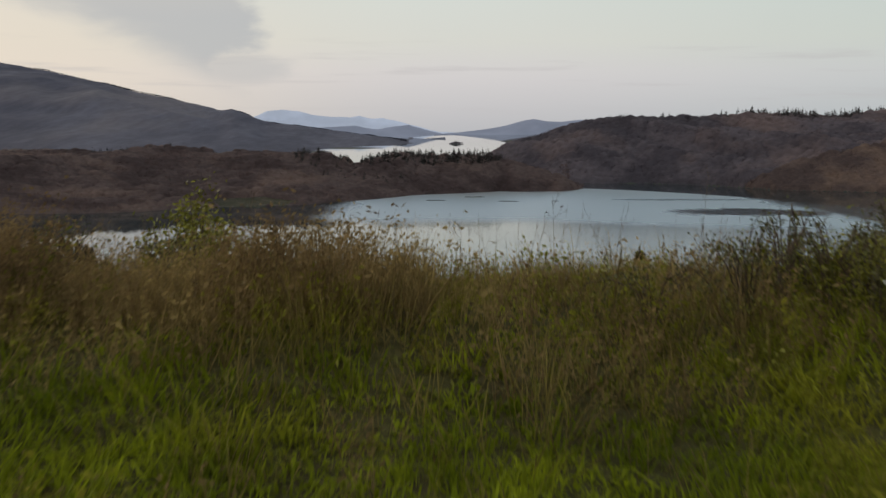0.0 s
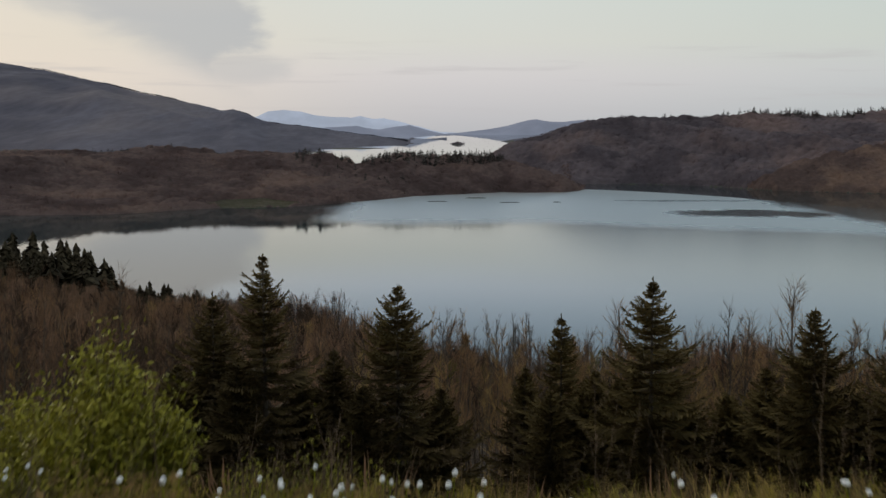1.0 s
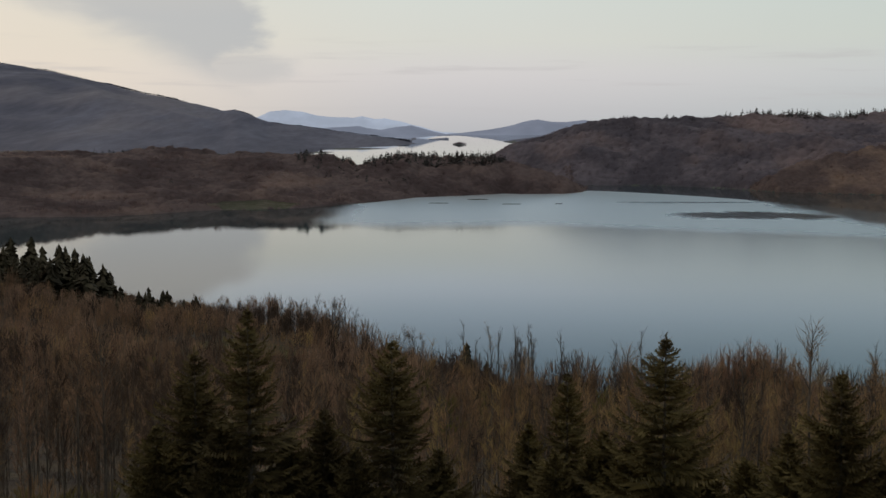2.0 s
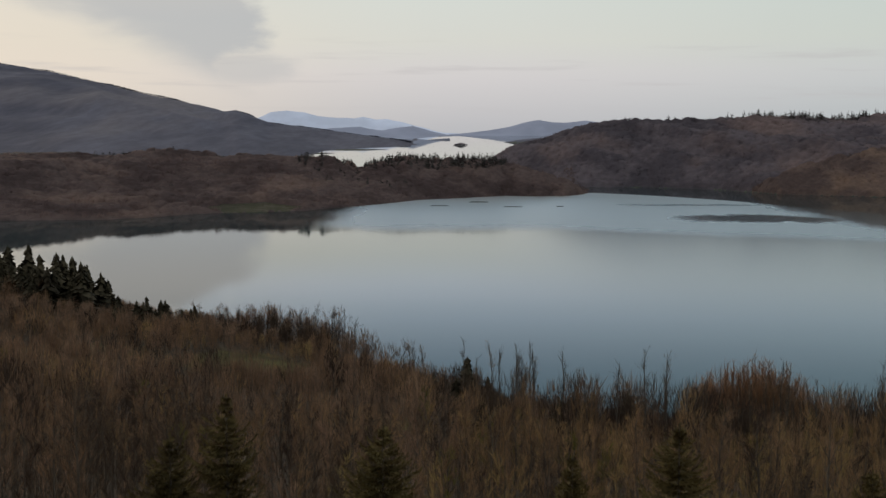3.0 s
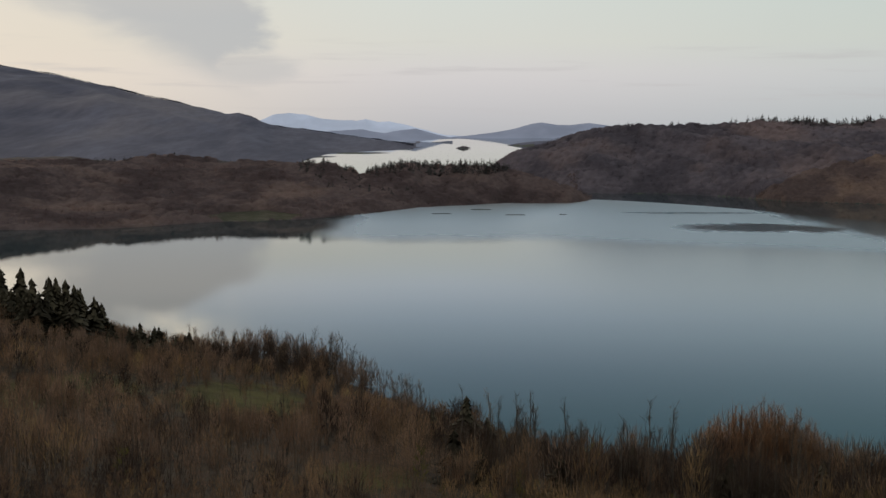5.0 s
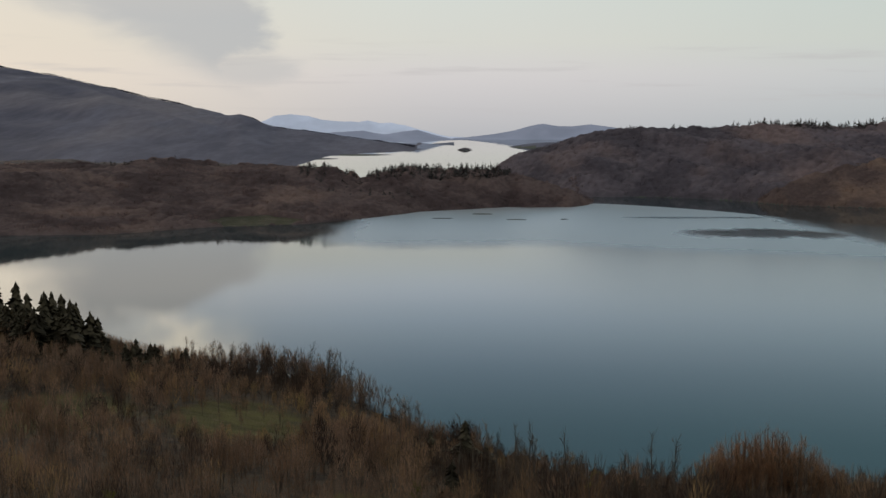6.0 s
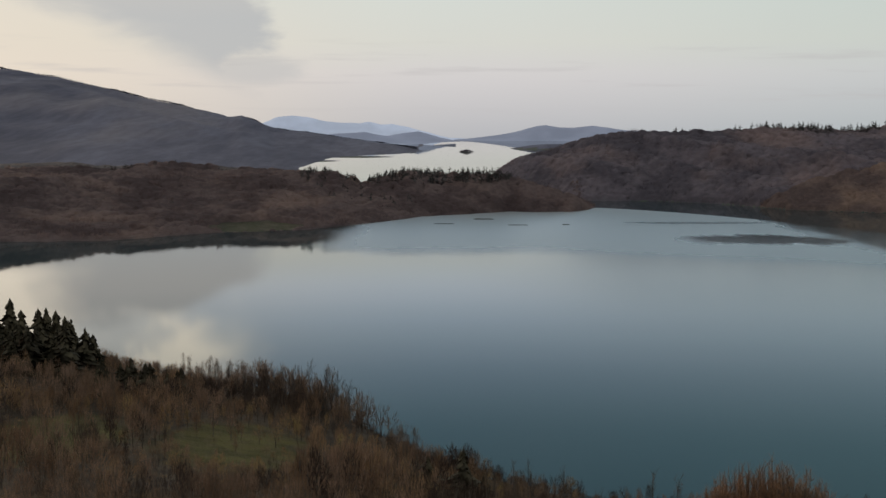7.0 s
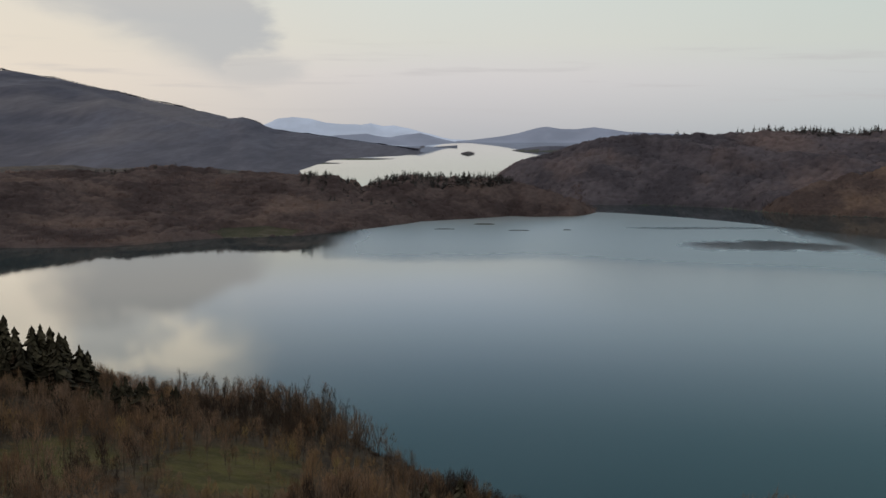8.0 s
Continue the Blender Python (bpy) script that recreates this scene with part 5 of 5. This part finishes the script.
def weeds(seed, count, size, area, mat, name, label):
    """Broad-leaved herbs: rosettes of pointed leaves."""
    r = np.random.default_rng(seed)
    s = Soup()
    for i in range(count):
        x, y = r.uniform(area[0], area[1]), r.uniform(area[2], area[3])
        if abs(x) > 1.6 + 0.42 * y:
            continue
        z = float(land(np.array(x), np.array(y)))
        for j in range(int(r.integers(6, 13))):
            a, l, up = r.random() * 6.28, size * r.uniform(0.5, 1.3), r.uniform(0.3, 1.6)
            o, q = np.array([np.cos(a), np.sin(a), 0]), np.array([-np.sin(a), np.cos(a), 0]) * l * 0.20
            h = np.array([0, 0, l * up])
            p = np.array([x, y, z]) + r.normal(0, 0.03, 3) * (1, 1, 0)
            s.add([p, p + o * l * 0.5 + h * 0.7 + q, p + o * l * 0.5 + h * 0.7 - q, p + o * l + h * 0.85], [(0, 1, 2), (1, 3, 2)])
    v, t = s.arrays()
    return tagged(new(name, mesh_from(name, v, t, [mat])), label, "weeds", kind="stuff")


weeds(5, 4600, 0.047, (-6, 6, 2.5, 10.8), M_GRASS, "broad_leaved_weeds", "green broad-leaved weeds in the grass")
weeds(6, 700, 0.040, (-6, 6, 5.5, 9.0), M_LEAF, "yellowish_weeds", "yellow-green young weeds in the dry grass")


def stalk(seed, height, branched):
    """One dead stalk of last year, some with side twigs."""
    r = np.random.default_rng(seed)
    s = Soup()
    tip = np.array([r.normal(0, 0.18), r.normal(0, 0.18), 1.0]) * height
    m = tip * 0.5 + r.normal(0, 0.03, 3)
    s.tube([(0, 0, -0.05), m, tip], [0.0028, 0.0022, 0.0010], 4)
    for j in range(branched):
        f = r.uniform(0.45, 0.95)
        p = m + (tip - m) * (2 * f - 1) if f > 0.5 else m * 2 * f
        d = np.array([r.normal(0, 0.32), r.normal(0, 0.32), r.uniform(0.5, 1.1)]) * 0.15 * height
        s.tube([p, p + d], [0.002, 0.0008], 3)
        for q in range(2):
            e = p + d * r.uniform(0.6, 1.0)
            k = r.normal(0, 0.010, (2, 3))
            s.add([e, e + k[0], e + k[1]], [(0, 1, 2)])
    return mesh_from("stalk", *s.arrays(), [M_STEM])


def stalks():
    shapes = [stalk(800 + i, 1.0, (0, 5, 9, 12, 3, 7)[i % 6]) for i in range(12)]
    r = np.random.default_rng(12)
    for i in range(330):
        x, y = (r.uniform(-4.4, 4.4) if i < 270 else r.uniform(-3.6, -0.8)), r.uniform(6.4, 10.8) if 90 < i < 270 else r.uniform(9.6, 10.9)
        ob = new("dry_stalk", shapes[i % 12])
        h = r.uniform(0.35, 0.66) if i > 14 else r.uniform(0.70, 0.92)
        ob.matrix_world = pose(x, y, float(land(np.array(x), np.array(y))) - 0.02, r.normal(0, 9), r.normal(0, 9), r.uniform(0, 360)) @ Matrix.Scale(h, 4)
        tagged(ob, "thin dead brown weed stalk standing in the grass", "dry stalk", "dead stalks along the edge")


stalks()


def bramble(seed, x, y, height, width):
    """Arching canes with small dark leaves."""
    r = np.random.default_rng(seed)
    leaf, root = Soup(), new("bramble")
    for i in range(12):
        a, w = r.random() * 6.28, width * r.uniform(0.4, 1.1)
        o = np.array([np.cos(a), np.sin(a), 0])
        pts = [o * w * g + np.array([0, 0, height * r.uniform(0.85, 1.1) * (1 - (2 * g - 1.05) ** 2)]) for g in (0.0, 0.25, 0.5, 0.75, 0.95)]
        wood = Soup()
        wood.tube(pts, [0.005, 0.0045, 0.004, 0.003, 0.0015], 4)
        part("cane", mesh_from("bramble_cane", *wood.arrays(), [M_STEM]), root)
        for j in range(44):
            g = r.uniform(0.1, 0.95)
            p = np.array([np.interp(g, (0, 0.25, 0.5, 0.75, 0.95), [q[k] for q in pts]) for k in range(3)]) + r.normal(0, 0.035, 3)
            d = r.normal(0, 1, 3)
            d = d / np.linalg.norm(d) * r.uniform(0.009, 0.018)
            s1 = np.cross(d, r.normal(0, 1, 3))
            s1 = s1 / np.linalg.norm(s1) * np.linalg.norm(d) * 0.5
            leaf.add([p - d, p + s1, p + d, p - s1], [(0, 1, 2), (0, 2, 3)])
    part("foliage", mesh_from("bramble_leaves", *leaf.arrays(), [M_BRAMBLE]), root, "small dull green and brown leaves")
    root.matrix_world = pose(x, y, float(land(np.array(x), np.array(y))), 0, 0, 0)
    return tagged(root, "tangled bramble with arching brown canes in the grass", "bramble", "brambles on the bank")


for i, (x, y, h, w) in enumerate(((1.5, 8.6, 0.50, 0.55), (2.3, 9.0, 0.46, 0.6), (3.1, 8.4, 0.55, 0.6), (2.0, 7.2, 0.45, 0.5), (3.7, 9.4, 0.45, 0.5), (1.2, 7.2, 0.62, 0.5), (1.5, 7.5, 0.80, 0.5), (0.6, 7.0, 0.40, 0.5), (-2.6, 8.8, 0.65, 0.5), (-3.5, 9.2, 0.7, 0.55), (-1.4, 7.4, 0.42, 0.5), (1.75, 7.3, 0.75, 0.45), (2.3, 7.6, 0.85, 0.5), (2.9, 7.9, 0.85, 0.5))):
    bramble(900 + i, x, y, 0.76 * h, w)


def dandelions():
    """Seed heads on thin stems along the edge of the bank."""
    r = np.random.default_rng(14)
    stem = Soup()
    stem.tube([(0, 0, 0), (0.01, 0.0, 0.5), (0, 0, 1.0)], [0.006, 0.005, 0.004], 5)
    bm = bmesh.new()
    bmesh.ops.create_icosphere(bm, subdivisions=2, radius=0.016)
    for v in bm.verts:
        v.co *= 1 + 0.16 * noise.noise(v.co * 160)
    ball = bpy.data.meshes.new("seed_head")
    bm.to_mesh(ball)
    bm.free()
    ball.materials.append(M_CLOCK)
    stem_me = mesh_from("dandelion_stem", *stem.arrays(), [M_GRASS])
    for i in range(62):
        x = r.uniform(-3.6, -0.3) if i < 52 else r.uniform(-0.6, 3.6)
        y = r.uniform(9.1, 9.9) if i % 12 else r.uniform(8.4, 9.1)
        h = max(0.20, r.uniform(68.79, 68.87) - float(land(np.array(x), np.array(y))))
        root = new("dandelion")
        st = part("stem", stem_me, root)
        st.scale = (0.6, 0.6, h)
        hd = part("seed_head", ball, root, "round white fluffy seed head")
        hd.location = (0, 0, h + 0.012)
        hd.scale = [r.uniform(0.75, 1.2)] * 3
        root.matrix_world = pose(x, y, float(land(np.array(x), np.array(y))) - 0.01, r.normal(0, 6), r.normal(0, 6), 0)
        tagged(root, "white dandelion seed head on a thin stem", "dandelion", "dandelions along the edge")


dandelions()


def white_flowers():
    """A few small white umbels at the bramble end of the bank."""
    r = np.random.default_rng(33)
    head = Soup()
    for i in range(16):
        a, q = r.random() * 6.28, 0.011 * np.sqrt(r.random())
        c = np.array([q * np.cos(a), q * np.sin(a), 0.004 - 12 * q * q])
        for j in range(4):
            b = j * 1.57 + r.random()
            head.add([c, c + 0.004 * np.array([np.cos(b), np.sin(b), 0.3]), c + 0.004 * np.array([np.cos(b + 1), np.sin(b + 1), 0.3])], [(0, 1, 2)])
    head.tube([(0, 0, -0.02), (0, 0, 0.002)], [0.001, 0.008], 6)
    umbel = mesh_from("umbel", *head.arrays(), [M_CLOCK])
    stem = Soup()
    stem.tube([(0, 0, 0), (0.01, 0.0, 0.5), (0, 0, 1.0)], [0.003, 0.0025, 0.0015], 4)
    stem_me = mesh_from("flower_stem", *stem.arrays(), [M_OLIVE])
    for i in range(11):
        x, y = r.uniform(1.72, 2.12), r.uniform(5.7, 6.4)
        base = float(land(np.array(x), np.array(y)))
        h = r.uniform(68.93, 69.08) - base
        root = new("white_flower")
        part("stem", stem_me, root).scale = (1, 1, h)
        part("flower_head", umbel, root, "small flat white flower head").location = (0, 0, h)
        root.matrix_world = pose(x, y, base - 0.01, r.normal(0, 3), r.normal(0, 3), r.uniform(0, 360))
        tagged(root, "small white wild flower on a thin green stem", "wild flower", "white flowers on the bank")


white_flowers()


def straw(x, y, dx, dz, up):
    s = Soup()
    s.tube([(0, 0, -up), (0.45 * dx, 0.02, 0.42 * dz), (dx, 0, dz)], [0.010, 0.008, 0.004], 5)
    ob = new("straw_stalk", mesh_from("straw_stalk", *s.arrays(), [M_DRY]))
    ob.location = (x, y, float(land(np.array(x), np.array(y))) + up - 0.02)
    return tagged(ob, "long pale leaning straw stalk in the grass", "dry stalk", "pale stalks on the bank")


for x, y, dx, dz, up in ((-0.80, 6.4, 0.28, 0.36, 0.12), (-1.6, 6.9, -0.10, 0.30, 0.1), (0.75, 6.6, 0.16, 0.34, 0.1), (1.05, 7.1, -0.22, 0.36, 0.1), (-2.3, 7.3, 0.15, 0.34, 0.1), (0.35, 6.9, 0.05, 0.38, 0.1)):
    straw(x, y, dx, dz, up)
wide_meadow = lambda x, y, r: (np.abs(x) > 1.0 + 0.38 * np.maximum(y, 0)) | (y < 2.6)
stuff("meadow_grass", [blade_field(8, 4200, 5, (-20, 20, -14, 13), (0.14, 0.34), 0.012, 0.9, wide_meadow, 0.12, 60.0, False)], M_GRASS, "meadow grass behind and beside the bank's edge", "grass")


# ---------------------------------------------------------------- on the water
def mud_bar(seed, x, y, length, width):
    r = np.random.default_rng(seed)
    bm = bmesh.new()
    n = 28
    ring = [bm.verts.new((length / 2 * math.cos(a) * r.uniform(0.85, 1.1), width / 2 * math.sin(a) * r.uniform(0.7, 1.2), -0.15)) for a in np.arange(n) * 2 * math.pi / n]
    inner = [bm.verts.new((v.co.x * 0.7, v.co.y * 0.6, 0.55)) for v in ring]
    for i in range(n):
        bm.faces.new((ring[i], ring[(i + 1) % n], inner[(i + 1) % n], inner[i]))
    bm.faces.new(inner)
    me = bpy.data.meshes.new("mud_bar")
    bm.to_mesh(me)
    bm.free()
    me.materials.append(M_BED)
    ob = new("mud_bar", me)
    ob.location = (x, y, 0)
    return tagged(ob, "thin dark mud bar just breaking the lake surface", "mud bar", "mud bars off the headland")


mud_bar(1, 32, 1252, 24, 14)
mud_bar(2, 62, 1175, 22, 4)
mud_bar(3, -8, 1190, 22, 4)
mud_bar(4, 108, 1180, 8, 4)
